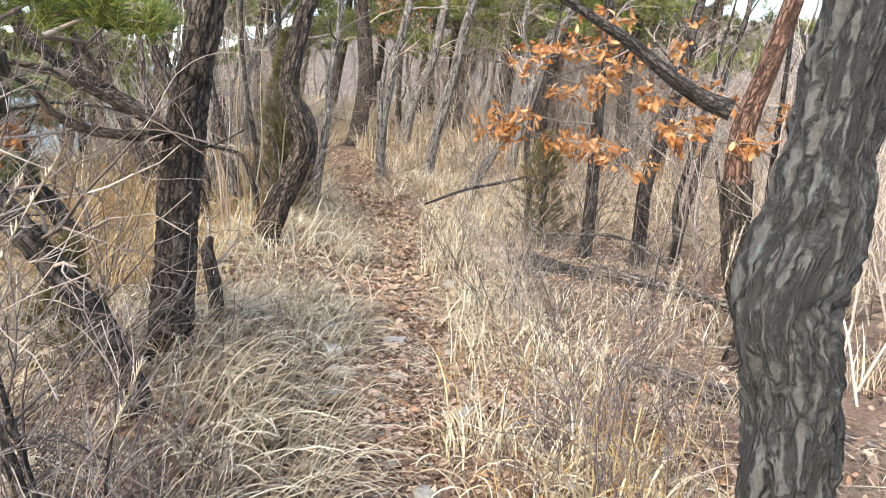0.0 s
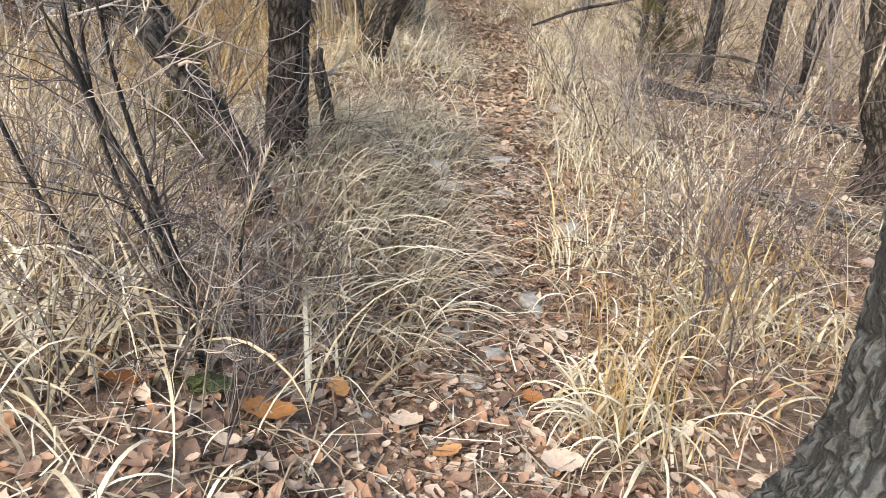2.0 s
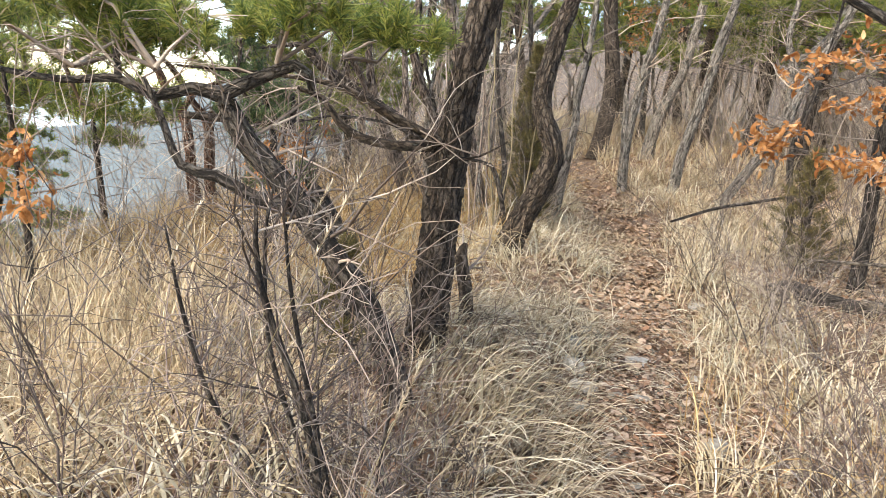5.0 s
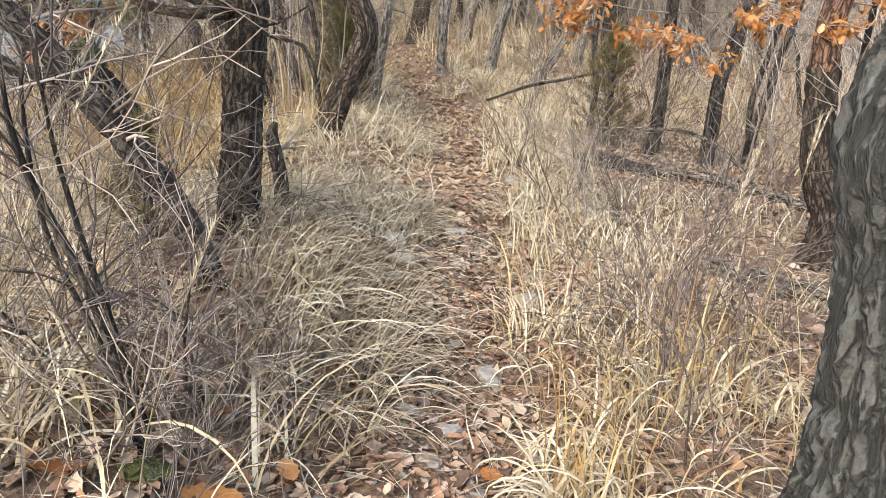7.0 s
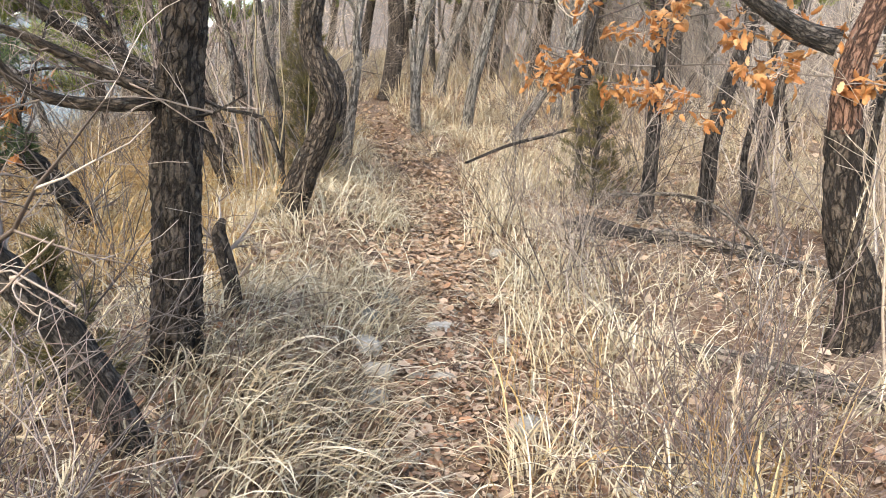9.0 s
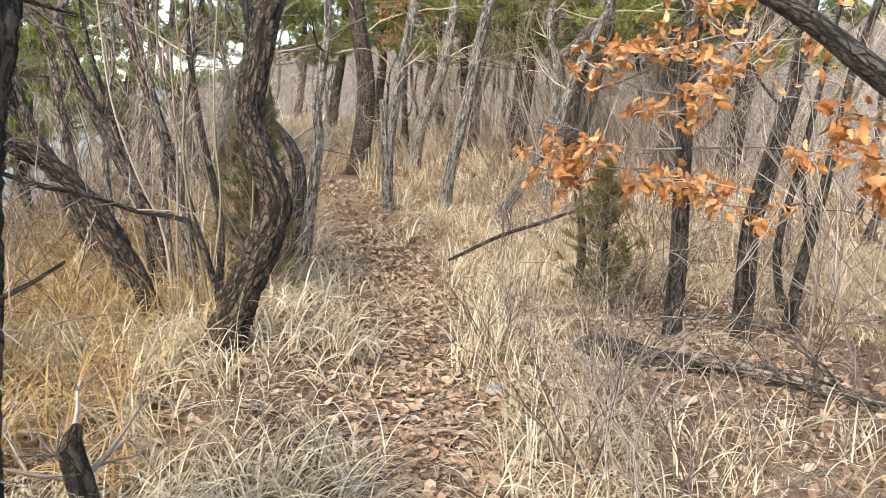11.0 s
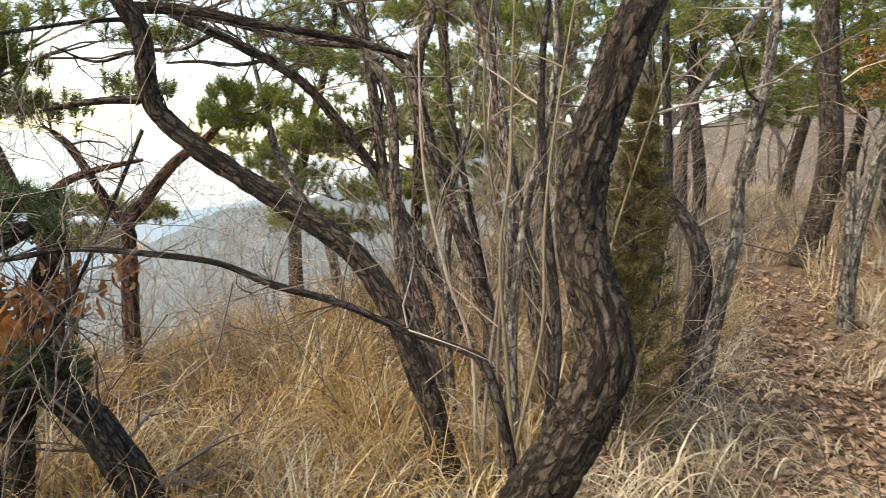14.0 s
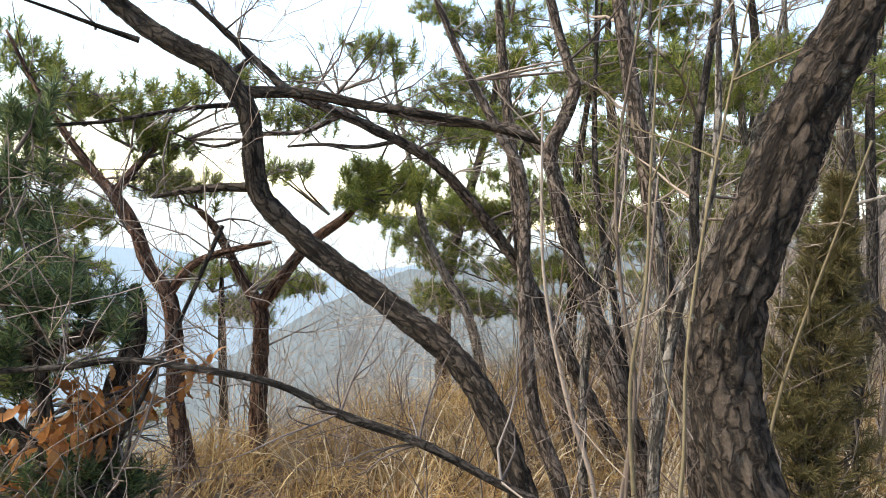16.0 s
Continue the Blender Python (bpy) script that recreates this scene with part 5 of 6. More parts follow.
fallen("fallen_branch", [(0.28, 7.55, 0.56, 0.012), (0.70, 7.95, 0.70, 0.017), (1.10, 8.40, 0.77, 0.017), (1.56, 8.95, 0.85, 0.015), (2.1, 9.6, 0.95, 0.010)], BARK_DARK, "dead branch propped at a slant above the grass", 10, 0.0)
fallen("fallen_branch", [(1.07, 5.6, 0.60, 0.009), (1.33, 5.6, 0.61, 0.012), (1.63, 5.6, 0.62, 0.013), (1.90, 5.6, 0.54, 0.015), (2.15, 5.6, 0.35, 0.016), (2.4, 5.6, 0.10, 0.017)], BARK_LOG, "thin dead branch arching down to the ground", 8, 0.0)
fallen("fallen_branch", [(-0.95, 6.75, 0.24, 0.02), (-0.7, 6.8, 0.23, 0.026), (-0.5, 6.85, 0.22, 0.024), (-0.3, 6.95, 0.22, 0.015)], BARK_LOG, "short pale dead branch on fallen leaves", 10, 0.05)
fallen("fallen_branch", [(-1.05, 4.4, 0.1, 0.05), (-0.98, 4.3, 0.16, 0.055), (-0.92, 4.2, 0.1, 0.05)], BARK_DARK, "dark rotten stump of wood in leaf litter", 12, 0.1)


# ---- stones ----
def stone(x, y, a, b, h, seed, label, mat=None):
    bm = bmesh.new()
    bmesh.ops.create_icosphere(bm, subdivisions=3, radius=1.0)
    for v in bm.verts:
        k = v.co * 1.3 + Vector((seed * 3.1, seed * 1.7, 0))
        cell = noise.voronoi(k * 0.9)[0][0]
        v.co *= 0.85 + 0.3 * cell + 0.12 * noise.noise(k * 3)
        v.co = Vector((v.co.x * a, v.co.y * b, max(-0.4, min(0.75, v.co.z)) * h))
    me = bpy.data.meshes.new("stone")
    bm.to_mesh(me)
    bm.free()
    me.materials.append(mat or STONE)
    ob = new("stone", me)
    ob.location, ob.rotation_euler = (x, y, float(ground_z(x, y)) + h * 0.12), (0.1 * math.sin(seed), 0.1 * math.cos(seed), seed)
    return tagged(ob, label, "stone", "stones on the path")


STONES = [(0.0, 3.75, 0.045, 0.03, 0.03), (0.25, 2.77, 0.07, 0.045, 0.03), (-0.17, 3.83, 0.08, 0.05, 0.06), (0.43, 3.33, 0.075, 0.05, 0.05), (-0.17, 3.58, 0.07, 0.06, 0.05), (0.1, 4.5, 0.10, 0.06, 0.03), (-0.30, 4.5, 0.10, 0.06, 0.07), (0.12, 3.75, 0.05, 0.025, 0.025), (0.27, 2.68, 0.05, 0.03, 0.03), (-0.02, 2.37, 0.05, 0.03, 0.02), (0.12, 2.23, 0.05, 0.03, 0.025), (0.40, 2.22, 0.09, 0.035, 0.03), (-0.42, 2.55, 0.06, 0.04, 0.03), (-0.05, 2.6, 0.035, 0.025, 0.02), (0.06, 2.05, 0.04, 0.03, 0.02), (0.02, 3.2, 0.04, 0.03, 0.02), (-0.25, 4.05, 0.09, 0.06, 0.06), (0.35, 2.5, 0.04, 0.03, 0.02), (0.42, 4.3, 0.05, 0.04, 0.03), (-0.22, 4.85, 0.08, 0.06, 0.06), (0.5, 6.0, 0.1, 0.06, 0.04), (0.2, 1.95, 0.03, 0.02, 0.015)]
for k, (x, y, a, b, h) in enumerate(STONES):
    stone(x, y, a, b, h, 1.3 * k + 0.4, "small flat grey stone set in the path" if h < 0.045 else "grey-green stone at the path's edge")
stone(-1.50, 1.40, 0.17, 0.11, 0.17, 2.2, "dark grey boulder half hidden in dry grass", STONE_DARK)
PEBBLE = bmesh.new()
bmesh.ops.create_icosphere(PEBBLE, subdivisions=1, radius=1.0)
PEB = (np.array([tuple(v.co) for v in PEBBLE.verts]) * np.array([1, 0.75, 0.45]), np.array([[v.index for v in f.verts] for f in PEBBLE.faces]))
PEBBLE.free()
n = 900
py_ = rng.uniform(0.8, 6.5, n)
px_ = track_x(py_) + rng.normal(0, 0.2, n)
pz = ground_z(px_, py_)
pv, pf = scatter(PEB, np.stack([px_, py_, pz + 0.003], -1), turns(n, 0.15), rng.uniform(0.005, 0.02, n))
tagged(new("gravel", mesh_of("gravel", pv, pf, STONE, False)), "small pale pebbles strewn on the path", "gravel", kind="stuff")
moss = bmesh.new()
bmesh.ops.create_icosphere(moss, subdivisions=3, radius=1.0)
for v in moss.verts:
    v.co *= 0.9 + 0.25 * noise.noise(v.co * 2.5)
    v.co = Vector((v.co.x * 0.08, v.co.y * 0.045, v.co.z * 0.016))
mm = bpy.data.meshes.new("moss_patch")
moss.to_mesh(mm)
moss.free()
mm.materials.append(MOSS)
mo = new("moss_patch", mm)
mo.location = (-0.60, 1.70, float(ground_z(-0.60, 1.70)) + 0.015)
tagged(mo, "low cushion of green moss among fallen leaves", "moss")

# ---- dry grass ----
def trodden(x, y):
    """Share of the grass that stands: little of it grows on the leafy openings beside the path."""
    a = ((x - 1.9) / 1.25) ** 2 + ((y - 6.3) / 1.35) ** 2
    b = ((x + 0.5) / 0.5) ** 2 + ((y - 5.3) / 0.4) ** 2
    c = ((x - 1.6) / 0.7) ** 2 + ((y - 4.3) / 0.5) ** 2
    return 0.25 + 0.75 * step_up(np.minimum(np.minimum(a, b), c), 0.5, 1.2)


def tufts(count, xr, yr, per, length, width, keep, lean=(0.15, 0.5), bend=(0.6, 1.6), segs=5, spread=0.06):
    """Tufts of arching blades inside a rectangle of the plan, where keep(x, y) allows."""
    x, y = rng.uniform(*xr, count), rng.uniform(*yr, count)
    ok = rng.uniform(0, 1, count) < keep(x, y)
    ok &= rng.uniform(0, 1, count) < trodden(x, y)
    x, y = x[ok], y[ok]
    m = len(x) * per
    bx, by = np.repeat(x, per) + rng.normal(0, spread, m), np.repeat(y, per) + rng.normal(0, spread, m)
    size = np.repeat(rng.uniform(0.6, 1.2, len(x)), per)
    main = np.repeat(rng.uniform(0, 2 * np.pi, len(x)), per)
    return blades(np.stack([bx, by, ground_z(bx, by) - 0.01], -1), main + rng.normal(0, 1.1, m), rng.uniform(*length, m) * size, rng.uniform(*width, m),
                  rng.uniform(*lean, m), rng.uniform(*bend, m), segs)


def beside(x, y, inner=0.30, outer=0.6):
    return step_up(np.abs(x - track_x(y)), inner, outer)


def thick(x, y):
    return beside(x, y) * (0.45 + 0.55 * (np.sin(x * 2.1 + 1) * np.sin(y * 1.7 + 2) > -0.25))


def bank_blades(count, xr, yr, length, width):
    """Fine grass on the bank that droops over the path's edge."""
    x, y = rng.uniform(*xr, count), rng.uniform(*yr, count)
    d = x - track_x(y)
    ok = (d < -0.22) & (rng.uniform(0, 1, count) < 0.35 + 0.65 * (np.sin(y * 3.1 + x * 4) > -0.3))
    x, y = x[ok], y[ok]
    m = len(x)
    return blades(np.stack([x, y, ground_z(x, y) - 0.01], -1), rng.normal(-0.45, 0.65, m), rng.uniform(*length, m), rng.uniform(*width, m), rng.uniform(0.15, 0.7, m), rng.uniform(1.0, 2.0, m), 7)


def patchy(x, y):
    w = np.sin(x * 2.7 + 1.3 * np.sin(y * 1.1)) * np.sin(y * 2.3 + 0.8 * np.sin(x * 1.7))
    return beside(x, y) * np.clip(0.35 + 0.9 * w, 0.06, 1) * (0.35 + 0.65 * step_up(y + x * 0.3, 1.9, 2.6))


near = [tufts(480, (-3.5, 3.2), (0.9, 6.5), 18, (0.2, 0.48), (0.005, 0.010), patchy, (0.2, 0.9), (1.0, 2.4), 6),
        bank_blades(1000, (-0.95, -0.05), (2.0, 3.6), (0.25, 0.5), (0.006, 0.010)),
        bank_blades(900, (-0.9, -0.05), (3.5, 5.2), (0.16, 0.38), (0.006, 0.010))]
tagged(new("dry_grass", mesh_of("dry_grass", *join(near), GRASS)), "dry straw-coloured grass tufts along the path", "grass", kind="stuff")


def right_tuft(x, y):
    return beside(x, y, 0.2, 0.35) * (x > 0) * np.clip(0.4 + np.sin(x * 5) * np.sin(y * 4.3), 0.05, 1)


pale = [bank_blades(620, (-0.95, -0.05), (1.9, 4.8), (0.25, 0.5), (0.007, 0.012)),
        tufts(36, (-1.4, -0.35), (1.2, 2.1), 5, (0.25, 0.55), (0.009, 0.016), lambda x, y: 0.8 + 0 * x, (0.0, 0.8), (1.8, 3.4), 9, 0.08),
        tufts(170, (0.25, 1.15), (1.7, 3.2), 9, (0.18, 0.45), (0.006, 0.012), right_tuft, (0.0, 0.7), (1.8, 3.4), 9, 0.05),
        tufts(170, (0.3, 2.2), (2.8, 6.0), 12, (0.2, 0.42), (0.005, 0.008), right_tuft, (0.1, 0.6), (0.9, 2.2), 6, 0.05),
        tufts(260, (-2.2, -0.4), (2.0, 5.6), 10, (0.2, 0.45), (0.005, 0.009), patchy, (0.2, 0.7), (1.0, 2.2), 6),
        tufts(36, (-3.2, -0.9), (4.5, 6.2), 24, (0.3, 0.6), (0.006, 0.010), lambda x, y: 0.9 + 0 * x, (0.2, 0.7), (0.9, 2.0), 6),
        tufts(85, (0.3, 1.6), (6.0, 10.5), 16, (0.3, 0.6), (0.006, 0.010), lambda x, y: 0.7 + 0 * x, (0.1, 0.5), (0.8, 2.0), 5),
        tufts(80, (-2.6, -0.85), (1.35, 2.4), 6, (0.25, 0.55), (0.007, 0.014), lambda x, y: 0.85 + 0 * x, (0.1, 0.9), (1.4, 3.0), 8, 0.07),
        tufts(120, (-1.3, -0.2), (3.9, 6.6), 13, (0.2, 0.42), (0.006, 0.011), lambda x, y: beside(x, y, 0.2, 0.4), (0.2, 0.9), (1.0, 2.4), 6),
        tufts(110, (0.35, 1.3), (3.6, 6.8), 13, (0.2, 0.42), (0.006, 0.011), lambda x, y: beside(x, y, 0.2, 0.4), (0.2, 0.8), (1.0, 2.4), 6),
        tufts(250, (-2.4, 1.2), (6.2, 14), 14, (0.25, 0.55), (0.007, 0.013), lambda x, y: beside(x, y, 0.25, 0.5), (0.1, 0.8), (0.9, 2.4), 5)]
tagged(new("pale_grass", mesh_of("pale_grass", *join(pale), GRASS_PALE)), "pale bleached grass blades arching over", "grass", kind="stuff")
stalks = [tufts(450, (-3.0, 3.0), (1.2, 9), 5, (0.25, 0.6), (0.0016, 0.0028), lambda x, y: beside(x, y, 0.35, 0.6), (0.0, 0.6), (0.0, 0.5), 4, 0.1)]
tagged(new("dry_stalks", mesh_of("dry_stalks", *join(stalks), STALK)), "thin brown dry stalks standing in the grass", "grass", kind="stuff")


def verge(x, y):
    return 0.25 + 0.75 * step_up(np.abs(x - track_x(y)), 0.15, 0.6)


def wild(x, y):
    return verge(x, y) * (0.4 + 0.6 * (np.sin(x * 2.1 + 1) * np.sin(y * 1.7 + 2) > -0.25))


ahead = [tufts(1150, (-2.6, 5), (6.0, 12), 18, (0.15, 0.4), (0.006, 0.011), wild, (0.2, 0.9), (1.0, 2.4), segs=5),
         tufts(2200, (-9, 8), (11, 26), 16, (0.3, 0.6), (0.010, 0.018), wild, segs=3),
         tufts(900, (-7, 7), (-6, 1.2), 14, (0.2, 0.45), (0.006, 0.010), wild, (0.2, 0.9), (1.0, 2.4), segs=3),
         tufts(600, (2.6, 9), (1, 12), 16, (0.2, 0.5), (0.006, 0.010), wild, segs=3),
         tufts(500, (-4.5, -1.2), (1.5, 4.2), 18, (0.25, 0.55), (0.005, 0.009), wild, (0.2, 0.9), (1.0, 2.4), segs=6)]
tall = [tufts(190, (-6.5, -1.0), (6.6, 14), 16, (0.5, 1.1), (0.006, 0.011), wild, (0.1, 0.8), (0.8, 2.2), segs=6),
        tufts(70, (1.0, 6), (7.5, 14), 14, (0.35, 0.65), (0.006, 0.011), wild, (0.1, 0.8), (0.8, 2.2), segs=6),
        tufts(150, (-5, -1.6), (2.2, 4.3), 14, (0.4, 0.8), (0.005, 0.009), wild, (0.0, 0.5), (0.2, 1.4), segs=6)]
tagged(new("tall_grass", mesh_of("tall_grass", *join(tall), GRASS_TAN)), "tall pale dry grass among the trees", "grass", kind="stuff")
tagged(new("tan_grass", mesh_of("tan_grass", *join(ahead), GRASS_TAN)), "tan dry grass under the trees", "grass", kind="stuff")
slope = [tufts(750, (-5.5, -1.1), (4.3, 11), 22, (0.3, 0.7), (0.005, 0.009), lambda x, y: 1 + 0 * x, (0.1, 0.8), (1.0, 2.4), segs=6)]
tagged(new("golden_grass", mesh_of("golden_grass", *join(slope), GRASS_GOLD)), "tall golden dry grass above the valley", "grass", kind="stuff")


gold = [tufts(85, (0.32, 1.3), (1.75, 3.6), 5, (0.25, 0.6), (0.003, 0.006), right_tuft, (0.0, 0.25), (0.0, 0.5), 5, 0.05),
        tufts(60, (0.35, 1.2), (1.75, 3.4), 3, (0.3, 0.55), (0.006, 0.010), right_tuft, (0.0, 0.3), (1.6, 3.2), 9, 0.05)]
tagged(new("golden_stalks", mesh_of("golden_stalks", *join(gold), GRASS_GOLD)), "upright golden grass stalks with drooping tips", "grass", kind="stuff")


def plume(x, y, high, az):
    """A grass stalk with a feathery seed head."""
    z = float(ground_z(x, y))
    t = thing("seed_grass", (x, y, z), "tall dry grass stalk with a feathery seed head", "grass", "seeding grasses")
    dx, dy = math.cos(az), math.sin(az)
    line = [(x + dx * high * 0.35 * s**1.6, y + dy * high * 0.35 * s**1.6, z + high * s, 0.0022 * (1.2 - s)) for s in (0, 0.3, 0.6, 0.85, 1.0)]
    part("stalk", tube("stalk", line, WHIP, 4, 0.08), t)
    sm = smooth_line(line, 0.01)
    sm = sm[int(len(sm) * 0.78):]
    b = np.repeat(sm[:, :3], 5, 0)
    k = len(b)
    part("seed_head", mesh_of("seed_head", *blades(b, az + rng.normal(0, 0.9, k), rng.uniform(0.015, 0.035, k), rng.uniform(0.002, 0.004, k), rng.uniform(0.2, 0.6, k), rng.uniform(0, 0.5, k), 2), GRASS), t)


for x, y, h, a in [(-0.55, 1.55, 0.62, 1.0), (-0.86, 1.45, 1.05, 0.7), (-0.95, 1.6, 0.95, 0.9), (0.62, 2.0, 0.75, 1.2), (0.80, 2.2, 0.85, 1.0), (0.95, 2.6, 0.8, 0.9), (0.55, 1.75, 0.6, 1.4), (1.3, 2.9, 0.9, 1.0), (-1.2, 1.5, 0.9, 1.1), (0.7, 3.0, 0.7, 2.0), (1.5, 3.4, 0.9, 0.8), (-1.6, 5.2, 0.9, 1.2), (-2.0, 5.6, 0.9, 0.6)]:
    plume(x, y, h, a)

# ---- fallen leaves ----
LEAF_KINDS = [leaf_template(0.085, 0.046, 0.25, 0.14, 0.45, 6), leaf_template(0.10, 0.05, -0.22, 0.17, 0.4, 6), leaf_template(0.07, 0.042, 0.35, 0.1, 0.5, 6), leaf_template(0.075, 0.03, 0.3, 0.12, 0.6, 6)]


def litter(count, xr, yr, keep, lift=0.006, size=(0.6, 1.15), tilt=0.35):
    x, y = rng.uniform(*xr, count), rng.uniform(*yr, count)
    ok = rng.uniform(0, 1, count) < keep(x, y)
    x, y = x[ok], y[ok]
    p = np.stack([x, y, ground_z(x, y) + lift + rng.exponential(0.006, len(x))], -1)
    out = []
    for k, tpl in enumerate(LEAF_KINDS):
        q = p[k::4]
        out.append(scatter(tpl, q, turns(len(q), tilt), size[0] + (size[1] - size[0]) * rng.uniform(0, 1, len(q)) ** 1.8))
    return join(out)


def on_path(x, y):
    return np.exp(-((x - track_x(y)) / 0.33) ** 2)


lit = [litter(8000, (-0.5, 0.7), (1.0, 5.0), lambda x, y: 0.3 + 0.7 * on_path(x, y), lift=0.004, size=(0.15, 0.6), tilt=0.2),
       litter(8500, (-1.9, 1.7), (1.1, 4.2), lambda x, y: 0.7 * step_up(np.abs(x - track_x(y)), 0.25, 0.5), size=(0.25, 1.0), tilt=0.32),
       litter(9000, (-0.7, 0.9), (0.9, 5.5), lambda x, y: 0.5 + 0.4 * on_path(x, y), lift=0.003, size=(0.12, 0.5), tilt=0.15),
       litter(3000, (-0.8, 0.9), (0.8, 6.5), lambda x, y: 0.2 + 0.5 * on_path(x, y), size=(0.3, 0.9), tilt=0.24),        litter(14000, (-4, 4.5), (0.8, 9), lambda x, y: 0.6 + 0 * x, size=(0.5, 1.0))]
far_lit = [litter(17000, (-2.6, 2.8), (4.8, 12.5), lambda x, y: 0.45 + 0.5 * on_path(x, y), size=(0.5, 1.1), tilt=0.26), litter(5000, (-1.2, 0.9), (4.5, 11), lambda x, y: on_path(x, y), size=(0.5, 1.0), tilt=0.26), litter(8000, (-8, 7), (9, 22), lambda x, y: 0.7 + 0 * x, size=(1.0, 1.8))]
tagged(new("leaf_litter", mesh_of("leaf_litter", *join(far_lit), LITTER_PALE)), "bleached tan fallen leaves under the trees", "leaves", kind="stuff")
sx, sy = rng.uniform(-2.2, 2.2, 15000), rng.uniform(0.9, 8.0, 15000)
n = len(sx)
straw = blades(np.stack([sx, sy, ground_z(sx, sy) + 0.02 + rng.exponential(0.008, n)], -1), rng.uniform(0, 2 * np.pi, n), rng.uniform(0.04, 0.22, n), rng.uniform(0.003, 0.006, n),
               rng.uniform(1.45, 1.6, n), rng.uniform(-0.1, 0.2, n), 2)
tagged(new("straw_litter", mesh_of("straw_litter", *straw, GRASS)), "broken straw and needles lying flat on the ground", "straw", kind="stuff")
tagged(new("leaf_litter", mesh_of("leaf_litter", *join(lit), LITTER)), "brown and russet fallen leaves covering the ground", "leaves", kind="stuff")

# ---- the wood around ----
def bare_tree(seed, high, radius, mat):
    """A leafless slender tree at the origin."""
    g = np.random.default_rng(seed)
    t = thing("bare_tree", (0, 0, 0), "slender leafless tree in the dense wood behind", "tree", "leafless trees of the wood")
    p, line, d = np.zeros(3), [], np.array([g.normal() * 0.12, g.normal() * 0.12, 1.0])
    for k in range(9):
        line.append((*p, radius * (1 - 0.085 * k)))
        d = d + g.normal(0, 0.19, 3) * np.array([1, 1, 0.2])
        d /= np.linalg.norm(d)
        p = p + d * high / 8
    line[0] = (0, 0, -0.15, radius * 1.3)
    part("trunk", tube("trunk", line, mat, 9, 0.15), t)
    st, sm = Strands(), smooth_line(line, 0.1)
    for k in range(15):
        i = g.integers(int(len(sm) * 0.10), len(sm))
        twigs(st, sm[i, :3], (g.normal(), g.normal(), g.uniform(0.3, 1.3)), g.uniform(0.5, 1.2), 0.012, 2, [], 0.6, 0.0, 3)
    part("twig_growth", st.mesh("twig_growth", TWIG_PALE), t)
    return t


def wood_pine(seed, high, radius):
    """A pine of the wood, with foliage from low down."""
    g = np.random.default_rng(seed)
    t = thing("wood_pine", (0, 0, 0), "dark green pine in the wood behind", "tree", "pines of the wood")
    line = [(0.15 * math.sin(k * 0.9 + seed), 0.12 * math.cos(k * 1.1 + seed), high * k / 6 - (0.15 if k == 0 else 0), radius * (1.1 - 0.15 * k)) for k in range(7)]
    part("trunk", tube("trunk", line, BARK_PINE, 10, 0.15), t)
    st, tips = Strands(), []
    for k in range(17):
        h = g.uniform(0.25, 1.0)
        a, r = g.uniform(0, 2 * np.pi), (1.15 - h) * 1.5 * g.uniform(0.6, 1.1)
        pad(st, tips, (r * math.cos(a), r * math.sin(a), h * high + 0.15), 1.0, 0.26, 30, (0, 0, h * high - 0.1))
    part("twig_growth", st.mesh("twig_growth", TWIG_DARK), t)
    needles("foliage", tips, NEEDLE, t, True)
    return t


def thicket(seed):
    t = thing("bare_shrub", (0, 0, 0), "dense leafless brown brush under the trees", "shrub", "leafless brush of the wood")
    for k in range(9):
        st = Strands()
        twigs(st, (rng.normal(0, 0.3), rng.normal(0, 0.3), -0.05), (rng.normal() * 0.3, rng.normal() * 0.3, 1), rng.uniform(0.9, 2.0), 0.011, 2, [], 0.5, 0.0, 4, 0.12)
        part("stem", st.mesh("stem", TWIG if seed % 2 else TWIG_PALE), t)
    return t


def place_all(models, spots):
    """First spot of each model moves the model itself; the rest are copies."""
    used = set()
    for k, (x, y, turn, size) in enumerate(spots):
        i = k % len(models)
        m = pose(x, y, float(ground_z(x, y)), 0, 0, turn) @ Matrix.Scale(size, 4)
        if i in used:
            copy_thing(models[i], m)
        else:
            models[i].matrix_basis = m
            used.add(i)


wood = np.random.default_rng(99)


def spots(count, xr, yr, clear=1.2, size=(0.75, 1.2), also=None):
    out = []
    while len(out) < count:
        x, y = wood.uniform(*xr), wood.uniform(*yr)
        if abs(x - float(track_x(y))) > clear and (also is None or also(x, y)):
            out.append((x, y, wood.uniform(0, 360), wood.uniform(*size)))
    return out


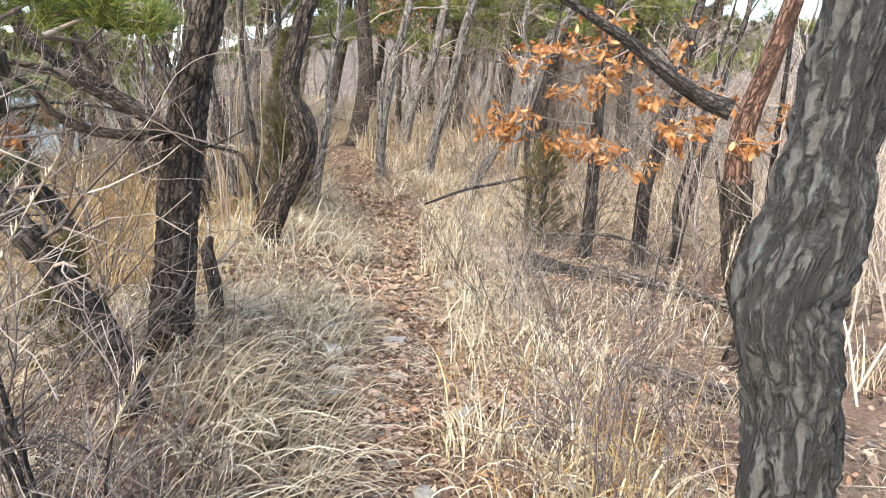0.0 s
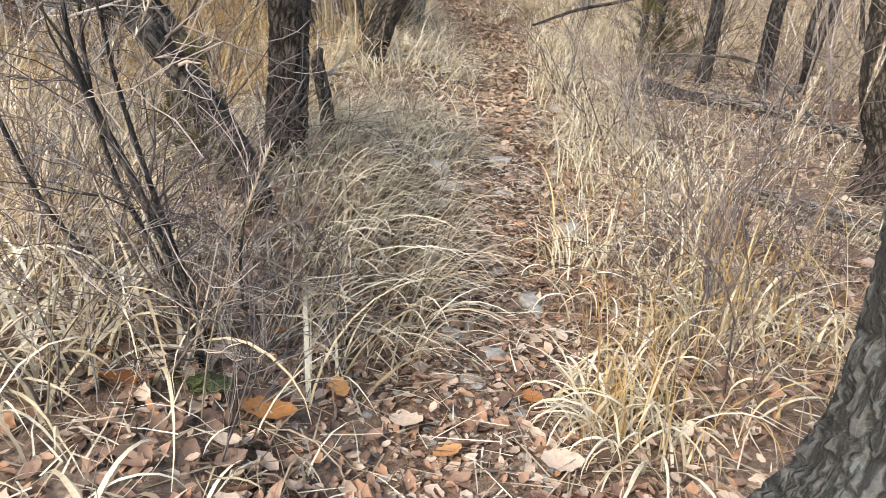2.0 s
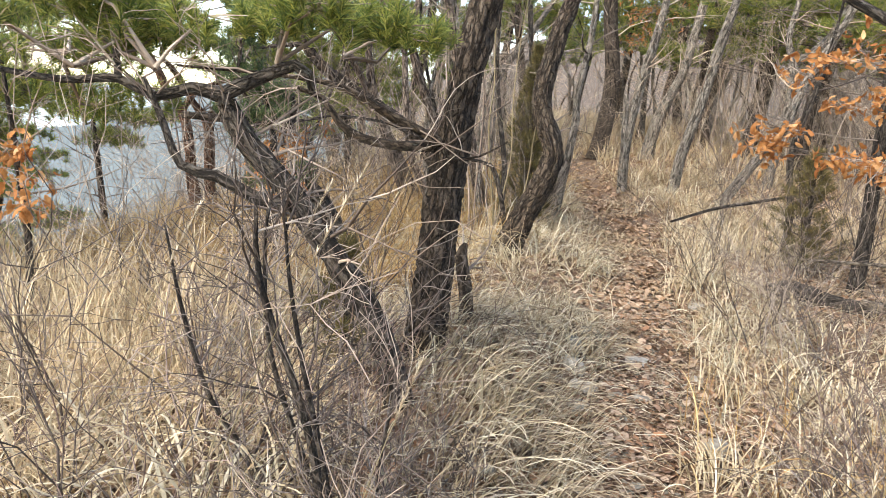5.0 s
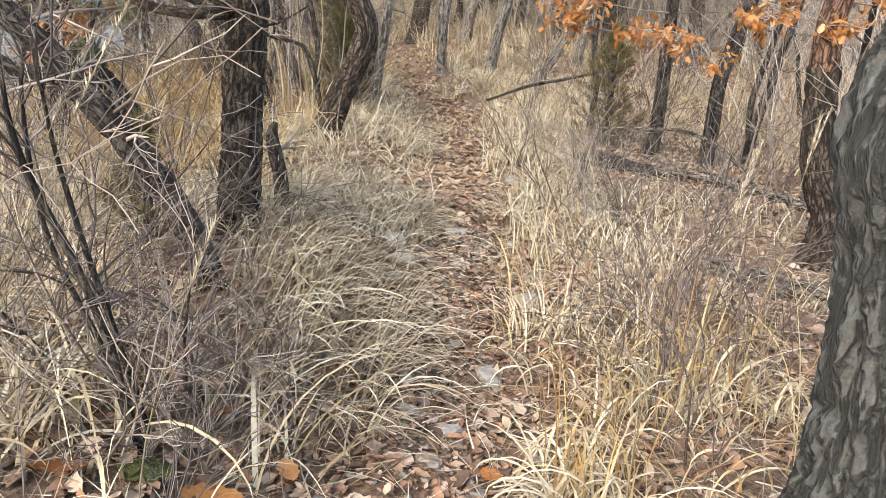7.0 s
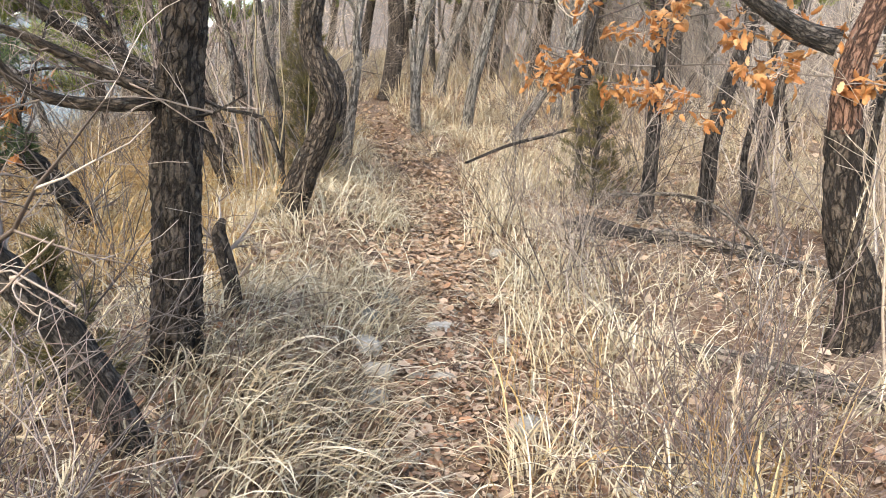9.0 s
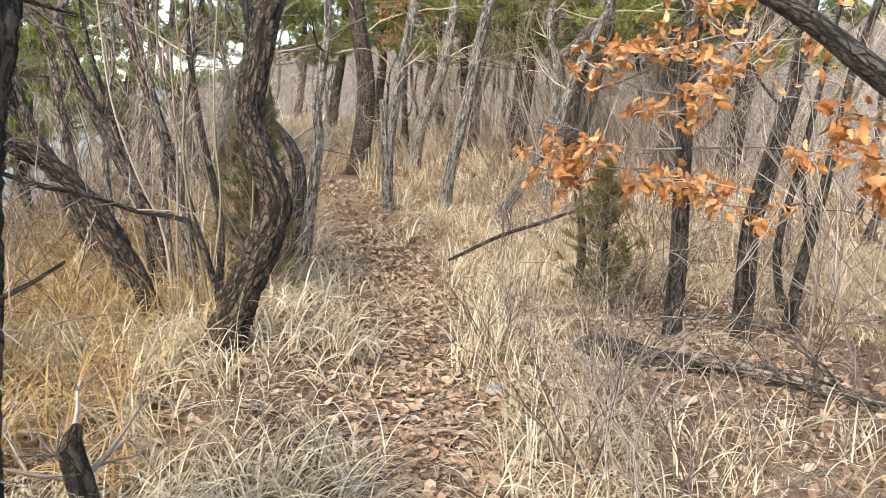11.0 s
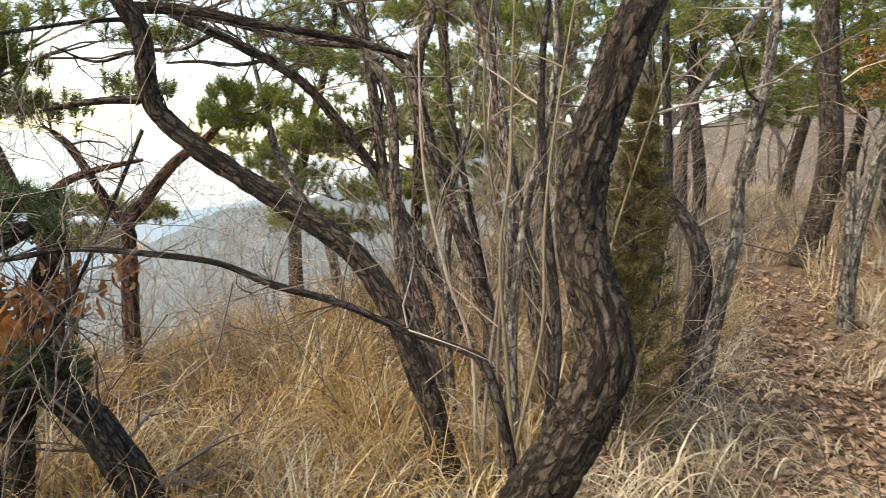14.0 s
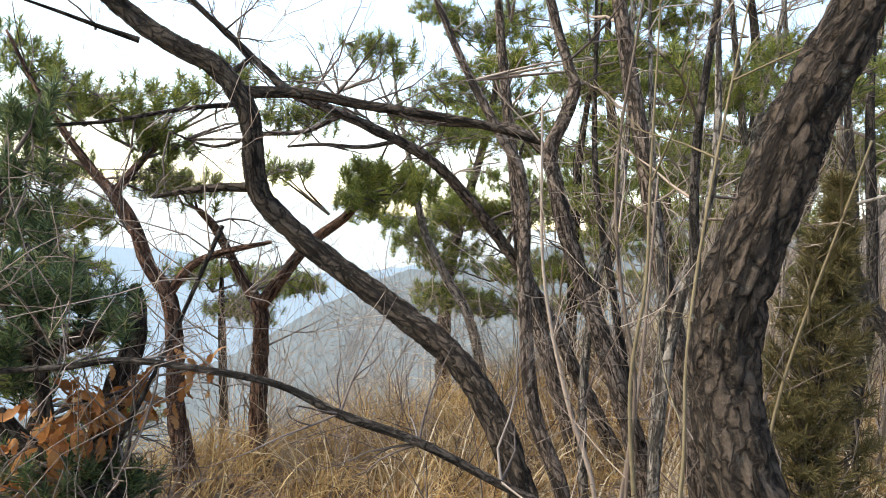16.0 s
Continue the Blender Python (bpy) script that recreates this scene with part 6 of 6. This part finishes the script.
place_all([bare_tree(201, 5.5, 0.07, BARK_GREY), bare_tree(202, 6.0, 0.085, BARK_GREY), bare_tree(203, 5.0, 0.055, BARK_GREY), bare_tree(204, 5.5, 0.065, BARK_DARK), bare_tree(205, 4.5, 0.05, BARK_PINE)],
          spots(50, (-5, 9), (14, 26), 1.2, (0.55, 0.95)) + spots(7, (-3.6, -1.8), (10.5, 16)) + spots(24, (3.2, 9), (5, 16)) + spots(30, (-12, 14), (24, 36)) + spots(8, (-3, 6), (-6, -2)))
place_all([wood_pine(301, 4.6, 0.09), wood_pine(302, 5.2, 0.10), wood_pine(303, 4.0, 0.08)],
          [(2.5, 13.4, 80, 1.15), (3.7, 12.4, 170, 1.1), (0.9, 15.2, 300, 1.2), (5.0, 13.2, 30, 1.2), (1.7, 14.6, 35, 1.0), (2.9, 15.4, 140, 1.1), (4.0, 14.4, 250, 1.1), (0.9, 16.5, 20, 1.1), (2.0, 18.0, 90, 1.1), (1.4, 20.5, 10, 1.3), (0.2, 18.6, 70, 1.2), (2.8, 21, 160, 1.3), (-2.2, 22, 20, 1.3), (3.4, 17.0, 200, 1.0), (-2.6, 14.5, 10, 1.0), (-4.2, 13.0, 50, 1.0), (-5.2, 11.8, 80, 0.9), (-1.0, 20.0, 120, 1.2), (-3.5, 18.0, 150, 1.1), (5.5, 20.0, 60, 1.2), (-6.5, 16, 30, 1.1), (0.5, 24, 210, 1.3), (-5.5, 9.8, 260, 0.75), (-6.2, 6.0, 300, 0.5), (-6.0, 3.6, 40, 0.7), (-5.4, 2.4, 95, 0.65), (4.5, 26, 0, 1.3), (-4, 27, 0, 1.3), (8, 24, 50, 1.3), (-9, 22, 10, 1.2)])
place_all([thicket(1), thicket(2), thicket(3), thicket(4)],
          spots(24, (-6, 8), (12, 24), 0.9) + spots(34, (0.8, 7), (10.5, 18), 0.9) + spots(26, (2.6, 7), (3, 13), 0.9) + spots(9, (-8.5, -4.5), (4, 12), 0.9, (0.4, 0.6)) + spots(8, (-5, -1.6), (8.5, 13), 0.9))

# the nearest fallen leaves, one by one
leaf_meshes = [mesh_of("leaf", v, f, LITTER) for v, f in LEAF_KINDS]
for k in range(300):
    y = wood.uniform(1.2, 4.8)
    x = float(track_x(y)) + wood.normal(0, 0.2)
    lf = new("leaf", leaf_meshes[k % 4])
    lf.parent = ground
    size = 0.35 + 0.65 * wood.uniform() ** 1.7
    lf.matrix_basis = pose(x, y, float(ground_z(x, y)) + 0.014, wood.normal(0, 6), wood.normal(0, 6), wood.uniform(0, 360)) @ Matrix.Scale(size, 4)

big_meshes = [mesh_of("leaf", *leaf_template(0.085, 0.055, 0.22, 0.16, 0.3, 9), m) for m in (OAK, LITTER)]
for k, (x, y, size, turn) in enumerate([(-0.43, 1.66, 1.7, 20), (-0.60, 1.84, 1.2, 100), (-0.76, 1.62, 1.5, 200), (-0.10, 1.80, 1.2, 160), (0.02, 1.70, 1.0, 40), (0.42, 1.72, 1.1, 75), (-0.30, 1.88, 1.0, 300), (0.30, 1.66, 1.3, 10), (-0.52, 2.0, 1.1, 240), (-0.66, 2.08, 1.0, 330), (0.24, 2.0, 0.9, 130)]):
    lf = new("leaf", big_meshes[k % 2])
    lf.parent = ground
    lf.matrix_basis = pose(x, y, float(ground_z(x, y)) + 0.03, 14 * math.sin(k), 12 * math.cos(2 * k), turn) @ Matrix.Scale(size, 4)
